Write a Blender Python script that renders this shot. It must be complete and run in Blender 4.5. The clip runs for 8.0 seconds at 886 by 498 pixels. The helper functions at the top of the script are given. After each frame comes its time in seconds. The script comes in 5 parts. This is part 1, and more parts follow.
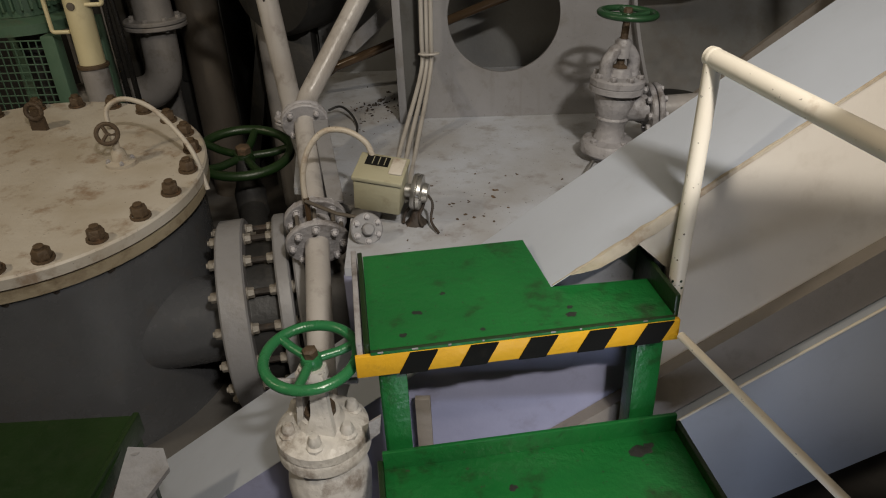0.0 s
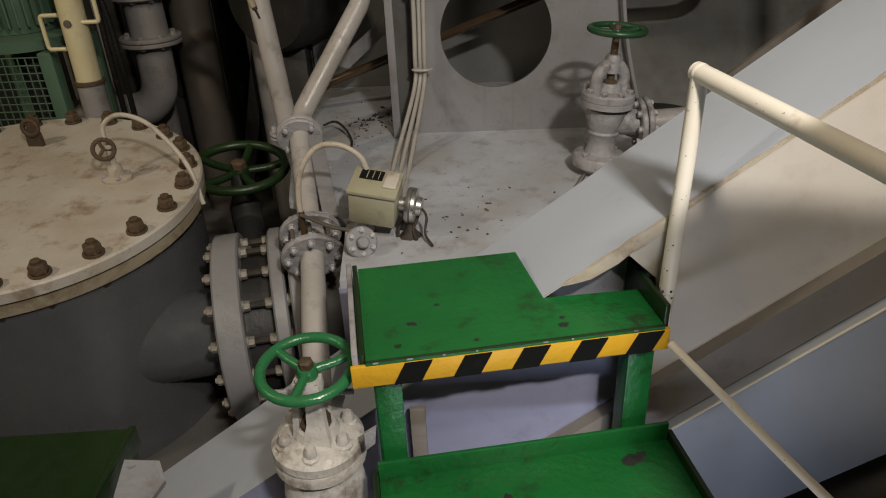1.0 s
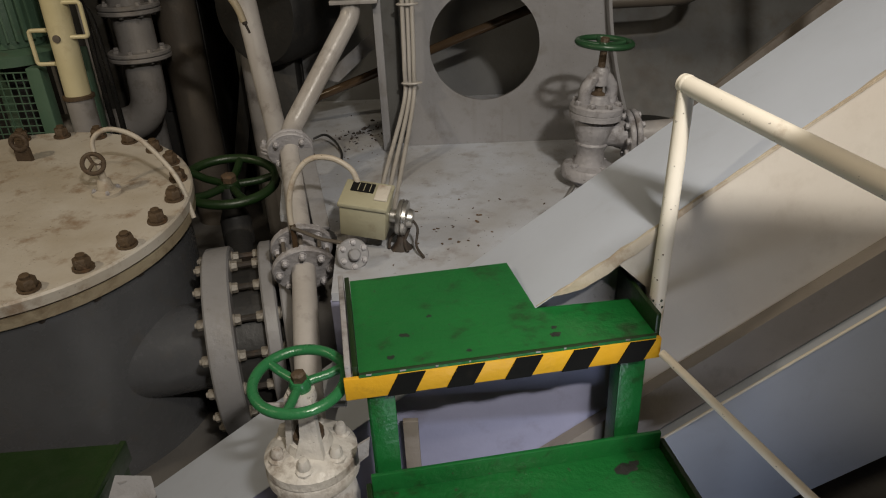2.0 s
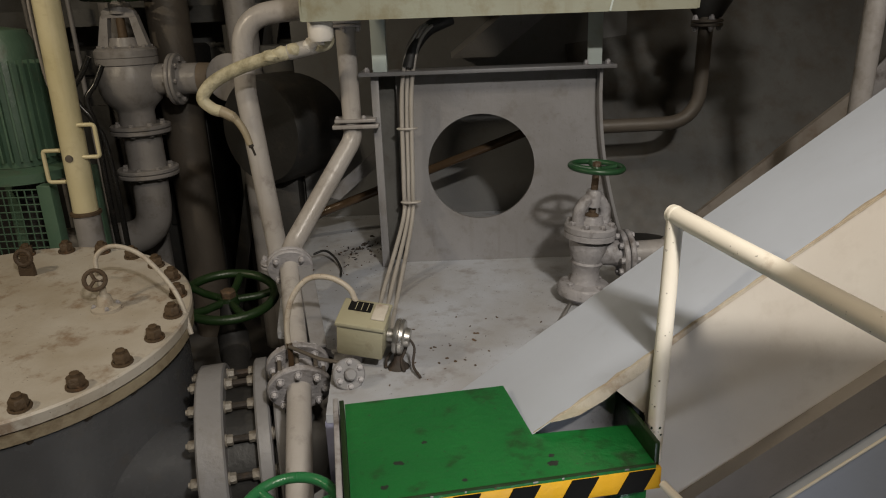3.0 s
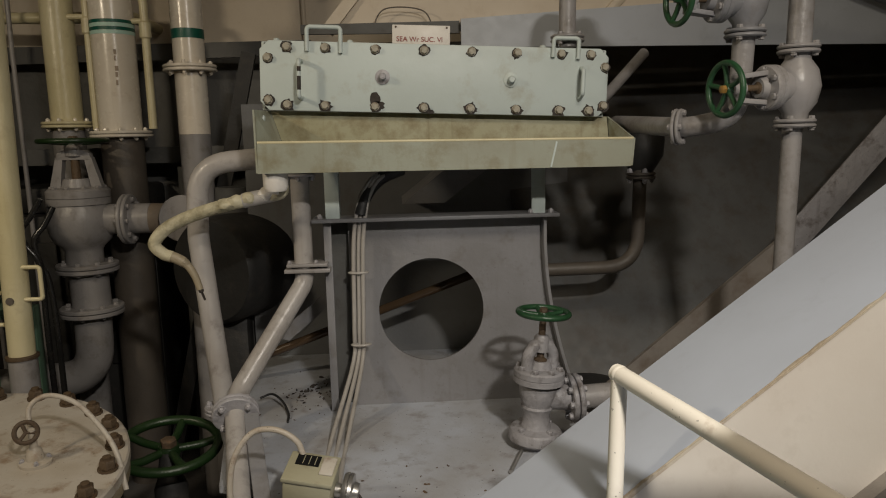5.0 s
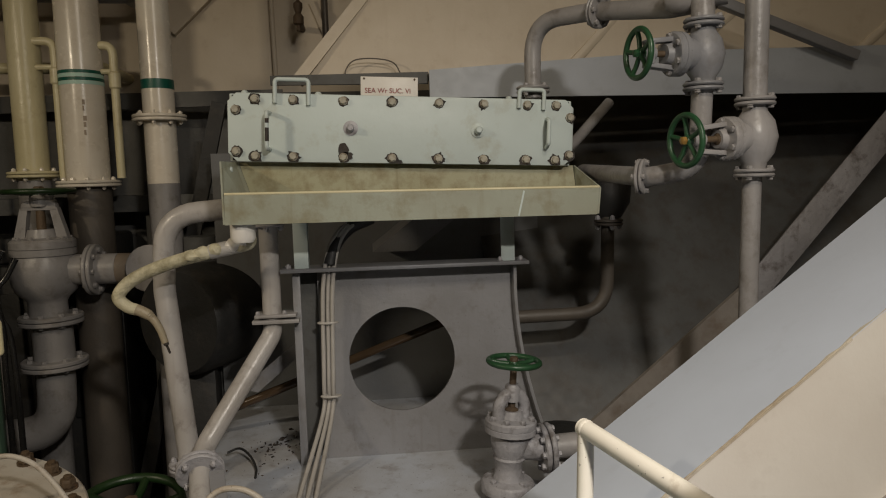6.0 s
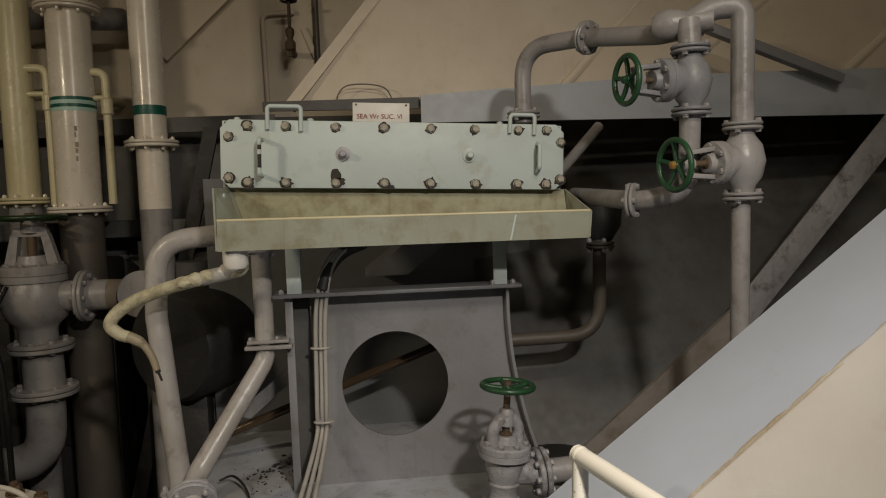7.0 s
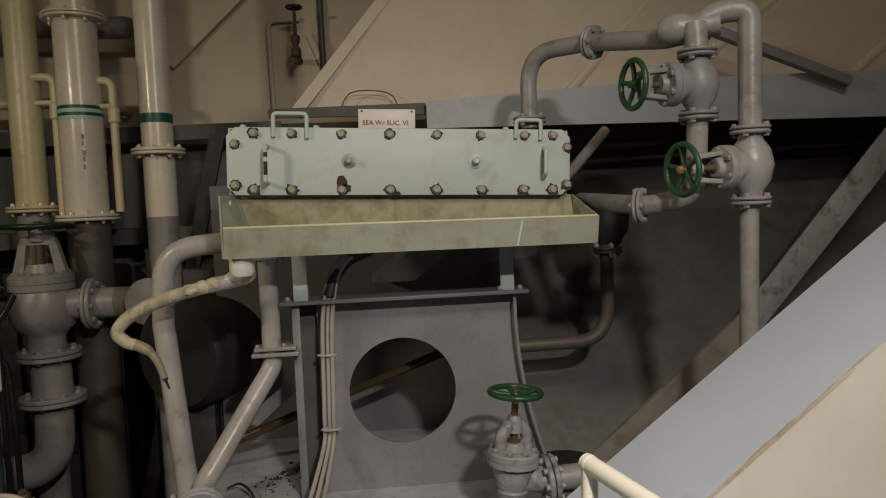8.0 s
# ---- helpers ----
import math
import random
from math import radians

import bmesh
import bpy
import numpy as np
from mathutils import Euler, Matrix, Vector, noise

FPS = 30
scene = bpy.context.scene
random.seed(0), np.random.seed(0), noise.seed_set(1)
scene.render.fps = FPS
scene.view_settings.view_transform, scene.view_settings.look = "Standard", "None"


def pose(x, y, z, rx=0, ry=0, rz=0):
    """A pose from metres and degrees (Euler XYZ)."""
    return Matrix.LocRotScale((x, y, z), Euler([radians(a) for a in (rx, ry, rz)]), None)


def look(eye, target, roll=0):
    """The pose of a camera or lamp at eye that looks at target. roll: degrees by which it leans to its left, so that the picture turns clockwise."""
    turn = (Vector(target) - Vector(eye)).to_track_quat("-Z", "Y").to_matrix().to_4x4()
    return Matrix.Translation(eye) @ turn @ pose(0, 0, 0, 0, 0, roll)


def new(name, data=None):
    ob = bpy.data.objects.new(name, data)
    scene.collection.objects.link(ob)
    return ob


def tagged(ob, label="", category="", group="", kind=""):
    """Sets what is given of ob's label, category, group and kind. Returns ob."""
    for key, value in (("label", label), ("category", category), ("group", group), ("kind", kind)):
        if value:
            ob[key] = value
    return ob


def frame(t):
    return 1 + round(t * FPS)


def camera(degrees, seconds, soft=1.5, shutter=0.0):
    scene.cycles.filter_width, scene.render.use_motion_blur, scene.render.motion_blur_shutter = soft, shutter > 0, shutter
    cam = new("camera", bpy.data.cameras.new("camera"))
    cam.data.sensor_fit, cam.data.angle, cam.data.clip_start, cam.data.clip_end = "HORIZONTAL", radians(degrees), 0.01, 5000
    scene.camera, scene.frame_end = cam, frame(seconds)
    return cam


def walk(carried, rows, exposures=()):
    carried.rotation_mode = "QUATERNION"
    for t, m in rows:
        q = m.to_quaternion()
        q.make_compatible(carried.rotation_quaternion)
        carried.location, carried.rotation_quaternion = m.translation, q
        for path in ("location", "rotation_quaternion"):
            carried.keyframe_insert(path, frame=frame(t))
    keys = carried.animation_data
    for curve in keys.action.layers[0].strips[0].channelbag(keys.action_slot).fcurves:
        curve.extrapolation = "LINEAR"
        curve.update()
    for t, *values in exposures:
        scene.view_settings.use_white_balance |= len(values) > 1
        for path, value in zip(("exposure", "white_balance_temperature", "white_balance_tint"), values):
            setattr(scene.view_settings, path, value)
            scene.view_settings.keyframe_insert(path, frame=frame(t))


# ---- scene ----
cam = camera(64.5, 8.0, soft=1.1)
PATH = [
    (0, (0.084, -0.067, 1.592), (-0.002, 1.668, 0.6), -2.7),
    (0.5, (0.075, -0.074, 1.59), (0.003, 1.684, 0.639), -2.4),
    (1, (0.086, -0.089, 1.599), (0.017, 1.666, 0.642), -2.7),
    (2.3, (0.08, -0.097, 1.6), (0.047, 1.695, 0.712), -2.6),
    (2.5, (0.09, -0.089, 1.618), (0.046, 1.725, 0.779), -2.7),
    (2.7, (0.094, -0.093, 1.626), (0.048, 1.762, 0.879), -2.8),
    (3, (0.089, -0.097, 1.64), (0.064, 1.794, 0.992), -2.2),
    (3.5, (0.096, -0.1, 1.654), (0.083, 1.811, 1.062), -2.1),
    (4, (0.101, -0.106, 1.686), (0.169, 1.842, 1.239), -1.7),
    (5.3, (0.09, -0.11, 1.725), (0.234, 1.865, 1.447), -1.4),
    (5.5, (0.108, -0.108, 1.73), (0.272, 1.87, 1.483), -1.6),
    (6, (0.119, -0.105, 1.745), (0.316, 1.876, 1.549), -1.6),
    (6.5, (0.123, -0.111, 1.753), (0.334, 1.871, 1.597), -1.6),
    (7, (0.118, -0.111, 1.76), (0.339, 1.872, 1.621), -2.0),
    (7.5, (0.121, -0.092, 1.761), (0.338, 1.892, 1.631), -2.1),
    (8, (0.119, -0.103, 1.766), (0.322, 1.883, 1.64), -2.4),
]
walk(cam, [(t, look(eye, target, roll)) for t, eye, target, roll in PATH],
     [(0, 0.0), (3, -0.02), (4, -0.08), (5.5, -0.19), (8, -0.21)])

# ---- world, lamps and exposure ----
world = bpy.data.worlds.new("engine_room_air")
scene.world = world
world.use_nodes = True
world.node_tree.nodes["Background"].inputs[0].default_value = (0.75, 0.8, 0.9, 1)
world.node_tree.nodes["Background"].inputs[1].default_value = 0.003


def lamp(name, at, target, watts, colour, sx, sy, spread=180):
    data = bpy.data.lights.new(name, "AREA")
    data.shape, data.size, data.size_y = "RECTANGLE", sx, sy
    data.energy, data.color, data.spread = watts, colour, radians(spread)
    ob = new(name, data)
    ob.matrix_world = look(at, target)
    return ob


lamp("ceiling_lamp_left", (-2.6, 0.7, 2.9), (-0.9, 2.3, 1.6), 15, (1.0, 0.84, 0.61), 0.26, 0.12, 135)
lamp("ceiling_lamp_right", (0.95, -1.0, 3.1), (0.4, 1.5, 0.76), 20, (1.0, 0.935, 0.845), 0.22, 0.10, 86)
# Added broad fill overhead, lifts the girder web out of its shadow.
lamp("rear_fill_lamp", (0.9, -0.9, 4.1), (0.7, 1.2, 1.0), 27, (1.0, 0.87, 0.69), 1.2, 0.2, 145)
# Added cool fill, low down, to brighten the lower plates and shaded web.
lamp("low_fill_lamp", (0.42, 0.0, 0.35), (0.75, 1.4, 0.5), 1.7, (0.78, 0.84, 1.0), 0.4, 0.12, 120)

# ---- materials ----


def material(name):
    m = bpy.data.materials.new(name)
    m.use_nodes = True
    nt = m.node_tree
    return m, nt, nt.nodes["Principled BSDF"]


def noise_node(nt, co, scale, detail=4.0, rough=0.55):
    n = nt.nodes.new("ShaderNodeTexNoise")
    n.inputs["Scale"].default_value = scale
    n.inputs["Detail"].default_value = detail
    n.inputs["Roughness"].default_value = rough
    nt.links.new(co, n.inputs["Vector"])
    return n.outputs["Fac"]


def ramp(nt, fac, a, b):
    r = nt.nodes.new("ShaderNodeMapRange")
    r.inputs["From Min"].default_value, r.inputs["From Max"].default_value = a, b
    nt.links.new(fac, r.inputs["Value"])
    return r.outputs["Result"]


def blend(nt, fac, a, b, strength=1.0):
    x = nt.nodes.new("ShaderNodeMix")
    x.data_type = "RGBA"
    if strength < 1.0:
        k = nt.nodes.new("ShaderNodeMath")
        k.operation = "MULTIPLY"
        k.inputs[1].default_value = strength
        nt.links.new(fac, k.inputs[0])
        fac = k.outputs[0]
    nt.links.new(fac, x.inputs["Factor"])
    for socket, v in ((x.inputs["A"], a), (x.inputs["B"], b)):
        if isinstance(v, tuple):
            socket.default_value = (*v, 1)
        else:
            nt.links.new(v, socket)
    return x.outputs["Result"]


def paint(name, base, shade, dirt=(0.10, 0.08, 0.06), dirt_at=(0.56, 0.75), dirt_amount=0.6, rough=0.42,
          bump=0.25, lump=55.0, specks=0.0, metal=0.0, drips=0.0, gloss=0.5):
    """Ship's paint: brushed on thick, uneven in tone, with grime, specks and runs."""
    m, nt, p = material(name)
    co = nt.nodes.new("ShaderNodeTexCoord").outputs["Object"]
    big = noise_node(nt, co, 3.1, 5.0)
    col = blend(nt, ramp(nt, big, 0.35, 0.68), base, shade)
    mid = noise_node(nt, co, 11.0, 7.0, 0.66)
    col = blend(nt, ramp(nt, mid, *dirt_at), col, dirt, dirt_amount)
    if drips:
        mp = nt.nodes.new("ShaderNodeMapping")
        mp.inputs["Scale"].default_value = (26, 26, 1.6)
        nt.links.new(co, mp.inputs["Vector"])
        run = noise_node(nt, mp.outputs["Vector"], 1.0, 3.0)
        col = blend(nt, ramp(nt, run, 0.58, 0.78), col, dirt, drips)
    if specks:
        sp = noise_node(nt, co, 95.0, 2.0, 0.5)
        col = blend(nt, ramp(nt, sp, 0.70, 0.74), col, (0.05, 0.04, 0.03), specks)
    nt.links.new(col, p.inputs["Base Color"])
    fine = noise_node(nt, co, 23.0, 6.0)
    r = nt.nodes.new("ShaderNodeMapRange")
    r.inputs["To Min"].default_value, r.inputs["To Max"].default_value = rough - 0.12, rough + 0.2
    nt.links.new(fine, r.inputs["Value"])
    nt.links.new(r.outputs["Result"], p.inputs["Roughness"])
    p.inputs["Metallic"].default_value = metal
    p.inputs["Specular IOR Level"].default_value = gloss
    b = nt.nodes.new("ShaderNodeBump")
    b.inputs["Strength"].default_value = bump
    b.inputs["Distance"].default_value = 0.006
    nt.links.new(noise_node(nt, co, lump, 3.0), b.inputs["Height"])
    nt.links.new(b.outputs["Normal"], p.inputs["Normal"])
    return m


GREY = paint("grey_ship_paint", (0.235, 0.236, 0.25), (0.185, 0.182, 0.186), dirt=(0.11, 0.09, 0.07), dirt_at=(0.53, 0.75), dirt_amount=0.5, specks=0.3, drips=0.22)
GREY_PIPE = paint("grey_pipe_paint", (0.31, 0.295, 0.29), (0.21, 0.20, 0.195), dirt_at=(0.53, 0.7), dirt_amount=0.55, rough=0.36, drips=0.25)
GREY_VALVE = paint("grey_valve_paint", (0.40, 0.39, 0.41), (0.28, 0.27, 0.275), dirt=(0.07, 0.05, 0.035), dirt_at=(0.51, 0.66), dirt_amount=0.7, rough=0.42, bump=0.9, lump=38, drips=0.35, specks=0.5)
DECK_VALVE = paint("grimy_grey_valve_paint", (0.33, 0.325, 0.345), (0.23, 0.222, 0.228), dirt=(0.05, 0.035, 0.025), dirt_at=(0.50, 0.65), dirt_amount=0.75, rough=0.45, bump=0.9, lump=38, drips=0.35, specks=0.6)
OFF_WHITE = paint("lumpy_off_white_paint", (0.58, 0.56, 0.53), (0.47, 0.45, 0.42), dirt=(0.13, 0.09, 0.06), dirt_at=(0.53, 0.66), dirt_amount=0.75, rough=0.4, bump=0.9, lump=32, specks=0.6, drips=0.25)
# Wall grey taken darker to hold the shadow under the tray and beams.
GREY_WALL = paint("grey_wall_with_shade", (0.11, 0.11, 0.107), (0.065, 0.065, 0.062), dirt=(0.05, 0.04, 0.03), dirt_amount=0.6, rough=0.5)
# Smears are dirt; the dark base also holds the stringer's and box's shade.
HULL_LOW = paint("smeared_hull_paint_and_shade", (0.105, 0.107, 0.106), (0.068, 0.066, 0.063), dirt=(0.06, 0.045, 0.032), dirt_at=(0.48, 0.7), dirt_amount=0.6, rough=0.5, bump=0.04, drips=0.35)
# Plate grey with the dimness behind the hole put into its colour.
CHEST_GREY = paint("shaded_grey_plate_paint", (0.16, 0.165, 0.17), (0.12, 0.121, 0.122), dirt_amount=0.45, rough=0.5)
STRINGER = paint("dull_blue_grey_paint", (0.40, 0.425, 0.465), (0.35, 0.37, 0.40), dirt_amount=0.2, rough=0.4, bump=0.06)
STRAKE = paint("brown_smeared_strake_paint", (0.20, 0.18, 0.16), (0.15, 0.13, 0.11), dirt=(0.10, 0.065, 0.04), dirt_at=(0.48, 0.7), dirt_amount=0.6, rough=0.5)
# Base grey raised and blued for a cool lamp's light; grime and specks over it.
GREY_DECK = paint("grey_deck_with_cool_sheen", (0.43, 0.46, 0.52), (0.315, 0.31, 0.312), dirt=(0.14, 0.10, 0.07), dirt_at=(0.53, 0.74), dirt_amount=0.6, specks=0.8, rough=0.34)
BLUE_GREY = paint("blue_grey_flange_paint", (0.50, 0.545, 0.63), (0.465, 0.505, 0.58), dirt_amount=0.1, rough=0.42, bump=0.03)
# Bluish light under the step is put into this lavender grey.
LAVENDER = paint("lavender_grey_with_bluish_light", (0.31, 0.32, 0.46), (0.25, 0.26, 0.375), dirt_amount=0.3, rough=0.4, bump=0.12)
# Tank grey darkened to hold a shadow lying over its front.
TANK = paint("tank_grey_with_shadow", (0.085, 0.088, 0.095), (0.065, 0.067, 0.072), dirt_amount=0.35, rough=0.22, bump=0.04)
COVER = paint("worn_cover_paint", (0.54, 0.51, 0.46), (0.40, 0.35, 0.28), dirt=(0.20, 0.115, 0.055), dirt_at=(0.54, 0.70), dirt_amount=0.7, rough=0.45, specks=0.5)
CREAM = paint("cream_paint", (0.82, 0.78, 0.67), (0.76, 0.69, 0.56), dirt=(0.35, 0.24, 0.13), dirt_at=(0.6, 0.78), dirt_amount=0.6, rough=0.34, bump=0.15, drips=0.2)
RAIL = paint("handrail_cream_paint", (0.83, 0.79, 0.70), (0.78, 0.72, 0.62), dirt=(0.30, 0.19, 0.10), dirt_at=(0.64, 0.78), dirt_amount=0.5, rough=0.36, bump=0.08, lump=40, drips=0.05, specks=0.55)
HOSE = paint("grimy_yellow_hose", (0.58, 0.54, 0.40), (0.40, 0.36, 0.23), dirt=(0.13, 0.11, 0.05), dirt_at=(0.48, 0.66), dirt_amount=0.7, rough=0.5, bump=0.9, lump=60)
CREAM_PIPE = paint("cream_pipe_paint", (0.72, 0.67, 0.58), (0.64, 0.57, 0.47), dirt=(0.33, 0.24, 0.15), dirt_amount=0.35, rough=0.2, bump=0.06, drips=0.15)
YELLOW_CREAM = paint("yellowed_cream_paint", (0.66, 0.60, 0.40), (0.56, 0.50, 0.30), dirt=(0.33, 0.25, 0.12), dirt_amount=0.4, rough=0.3, drips=0.3)
BEIGE = paint("beige_hull_paint", (0.66, 0.58, 0.47), (0.60, 0.52, 0.41), dirt=(0.4, 0.30, 0.2), dirt_amount=0.3, rough=0.5, bump=0.1, drips=0.12)
GIRDER_SIDE = paint("beige_grey_web_paint", (0.60, 0.56, 0.50), (0.54, 0.49, 0.43), dirt=(0.33, 0.28, 0.22), dirt_amount=0.25, rough=0.45, bump=0.1)
DIRTY_STRIP = paint("dirty_brown_grey_paint", (0.25, 0.225, 0.20), (0.19, 0.17, 0.15), dirt_amount=0.5, rough=0.5)
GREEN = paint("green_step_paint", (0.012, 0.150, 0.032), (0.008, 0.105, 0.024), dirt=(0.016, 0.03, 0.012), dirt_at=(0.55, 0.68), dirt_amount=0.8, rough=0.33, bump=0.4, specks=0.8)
# Dark green paint; on the left step and side bars it carries shade.
GREEN_DARK = paint("dark_green_paint_and_shade", (0.012, 0.032, 0.008), (0.008, 0.022, 0.006), dirt=(0.02, 0.025, 0.012), dirt_amount=0.6, rough=0.35)
WHEEL_GREEN = paint("handwheel_green_paint", (0.017, 0.105, 0.037), (0.011, 0.07, 0.026), dirt=(0.03, 0.05, 0.025), dirt_amount=0.5, rough=0.28, bump=0.3)
WHEEL_BRIGHT = paint("bright_handwheel_green", (0.035, 0.19, 0.07), (0.022, 0.14, 0.05), dirt=(0.02, 0.05, 0.02), dirt_amount=0.4, rough=0.25, bump=0.3)
PALE_PIPE = paint("pale_grey_pipe_paint", (0.43, 0.41, 0.395), (0.33, 0.305, 0.285), dirt_at=(0.54, 0.72), dirt_amount=0.55, rough=0.3, drips=0.3)
DULL_GREEN = paint("dull_handwheel_green", (0.020, 0.075, 0.030), (0.014, 0.05, 0.02), dirt=(0.05, 0.045, 0.02), dirt_amount=0.5, rough=0.35, bump=0.3)
FLANGE_NUT = paint("grimy_flange_nut", (0.27, 0.25, 0.22), (0.17, 0.15, 0.12), dirt=(0.05, 0.035, 0.025), dirt_at=(0.45, 0.62), dirt_amount=0.8, rough=0.45, bump=0.5, lump=90)
BARE_EDGE = paint("scraped_undercoat", (0.50, 0.45, 0.37), (0.36, 0.30, 0.22), dirt=(0.20, 0.12, 0.06), dirt_at=(0.5, 0.66), dirt_amount=0.6, rough=0.55, bump=0.5)
FADED = paint("faded_brown_marking", (0.36, 0.29, 0.21), (0.30, 0.23, 0.16), rough=0.5)
OCHRE = paint("ochre_hub_paint", (0.30, 0.17, 0.04), (0.22, 0.12, 0.03), dirt_amount=0.6)
COVER_NUT = paint("rust_stained_nut", (0.40, 0.38, 0.31), (0.30, 0.26, 0.19), dirt=(0.12, 0.07, 0.035), dirt_at=(0.45, 0.62), dirt_amount=0.7, rough=0.5, bump=0.5, lump=90)
RIM = paint("stained_rim_paint", (0.36, 0.31, 0.22), (0.26, 0.21, 0.14), dirt=(0.10, 0.06, 0.03), dirt_at=(0.5, 0.68), dirt_amount=0.7, rough=0.45, bump=0.5)
# Dark brown pipe colour; on the bend pipe it replaces shadow.
BROWN_PIPE = paint("dark_brown_pipe_and_shade", (0.10, 0.085, 0.07), (0.065, 0.055, 0.045), dirt_amount=0.5, rough=0.5)
OUTLET_BROWN = paint("heat_browned_pipe_paint", (0.22, 0.175, 0.13), (0.16, 0.12, 0.085), dirt_amount=0.5, rough=0.4)
MOTOR_GREEN = paint("motor_green_paint", (0.09, 0.16, 0.11), (0.06, 0.115, 0.075), dirt_amount=0.6, rough=0.4)
PALE_GREEN = paint("pale_green_paint", (0.54, 0.61, 0.59), (0.49, 0.55, 0.525), dirt=(0.32, 0.28, 0.18), dirt_at=(0.55, 0.78), dirt_amount=0.5, rough=0.46, bump=0.08)
TRAY_GREEN = paint("stained_pale_green_paint", (0.33, 0.35, 0.285), (0.28, 0.28, 0.215), dirt=(0.19, 0.155, 0.075), dirt_at=(0.48, 0.7), dirt_amount=0.65, rough=0.4, bump=0.1, drips=0.5)
TRAY_BACK = paint("ochre_stained_tray_paint", (0.40, 0.39, 0.27), (0.33, 0.31, 0.19), dirt=(0.17, 0.12, 0.04), dirt_at=(0.46, 0.68), dirt_amount=0.7, rough=0.36, bump=0.1, drips=0.7)
RUST = paint("rusty_bolt_steel", (0.10, 0.065, 0.035), (0.06, 0.04, 0.025), dirt=(0.19, 0.09, 0.035), dirt_amount=0.7, rough=0.6, bump=0.8, lump=90)
GREASY = paint("greasy_grey_steel", (0.17, 0.15, 0.13), (0.10, 0.085, 0.07), dirt_amount=0.6, rough=0.45, bump=0.4, metal=0.3)
DARK_RUST = paint("black_brown_rust", (0.035, 0.026, 0.02), (0.022, 0.018, 0.015), dirt=(0.09, 0.045, 0.02), dirt_amount=0.5, rough=0.65, bump=0.6)
STEEL = paint("bright_steel", (0.55, 0.54, 0.52), (0.42, 0.41, 0.39), dirt_amount=0.35, rough=0.28, bump=0.2, metal=0.9)
BRASS = paint("brown_varnished_pipe", (0.075, 0.048, 0.027), (0.05, 0.031, 0.018), dirt_amount=0.4, rough=0.14, bump=0.08)
DARK = paint("black_machinery_paint_and_shadow", (0.028, 0.027, 0.026), (0.016, 0.016, 0.016), dirt_amount=0.3, rough=0.5)
RUBBER = paint("grey_cable_sheath", (0.41, 0.39, 0.365), (0.32, 0.30, 0.275), dirt_amount=0.45, rough=0.45)
RUBBER_BLACK = paint("glossy_black_rubber", (0.012, 0.012, 0.012), (0.018, 0.017, 0.016), dirt_amount=0.2, rough=0.2, bump=0.05)
YELLOW = paint("hazard_yellow_paint", (0.74, 0.42, 0.02), (0.62, 0.33, 0.02), dirt=(0.2, 0.12, 0.03), dirt_amount=0.5, rough=0.4)
BLACK = paint("hazard_black_paint", (0.006, 0.006, 0.006), (0.009, 0.009, 0.009), dirt_amount=0.1, rough=0.6, bump=0.05, gloss=0.12)
WHITE = paint("white_sign_paint", (0.78, 0.75, 0.70), (0.70, 0.66, 0.60), dirt=(0.4, 0.3, 0.2), dirt_amount=0.35, rough=0.4)
RED = paint("red_letter_paint", (0.30, 0.03, 0.02), (0.22, 0.035, 0.025), rough=0.5)
BAND = paint("teal_band_paint", (0.005, 0.10, 0.07), (0.005, 0.08, 0.055), dirt_amount=0.2, rough=0.4)
BAND_LIGHT = paint("light_aqua_band_paint", (0.45, 0.66, 0.58), (0.40, 0.58, 0.5), dirt_amount=0.2, rough=0.4)
INSTRUMENT = paint("drab_instrument_paint", (0.36, 0.345, 0.25), (0.30, 0.28, 0.19), dirt=(0.12, 0.085, 0.045), dirt_amount=0.6, rough=0.4)
FLOOR = paint("dark_bilge_plate", (0.12, 0.115, 0.11), (0.08, 0.075, 0.07), dirt_amount=0.5, rough=0.55)

# ---- mesh helpers ----


def thing(name, at, label, category, group="", kind=""):
    ob = new(name)
    ob.location = at
    ob.empty_display_size = 0.05
    return tagged(ob, label, category, group, kind)


def inverse_of(parent):
    """The inverse of where the parent stands; parents are never turned."""
    at = Vector(parent.location)
    if parent.parent:
        at = Vector((0, 0, 0))
        o = parent
        while o:
            at += Vector(o.location)
            if o.parent:
                at += o.matrix_parent_inverse.translation
            o = o.parent
    return Matrix.Translation(-at)


def smooth_by_angle(me, degrees=38):
    me.shade_smooth()
    bm = bmesh.new()
    bm.from_mesh(me)
    lim = radians(degrees)
    for e in bm.edges:
        if len(e.link_faces) == 2 and e.calc_face_angle(0.0) > lim:
            e.smooth = False
    bm.to_mesh(me)
    bm.free()


def mesh_of(name, bm, mat):
    bmesh.ops.recalc_face_normals(bm, faces=bm.faces)
    me = bpy.data.meshes.new(name)
    bm.to_mesh(me)
    bm.free()
    for x in mat if isinstance(mat, (list, tuple)) else (mat,):
        me.materials.append(x)
    smooth_by_angle(me)
    return me


def part(name, bm, mat, parent, label=""):
    ob = new(name, mesh_of(name, bm, mat))
    ob.parent = parent
    ob.matrix_parent_inverse = inverse_of(parent)
    return tagged(ob, label)


def solo(name, bm, mat, label, category, group="", kind=""):
    return tagged(new(name, mesh_of(name, bm, mat)), label, category, group, kind)


def shared(name, me, m, parent, label=""):
    ob = new(name, me)
    ob.parent = parent
    ob.matrix_parent_inverse = inverse_of(parent)
    ob.matrix_basis = m
    return tagged(ob, label)


def along(p, q):
    """A pose at p whose z points to q."""
    p, q = Vector(p), Vector(q)
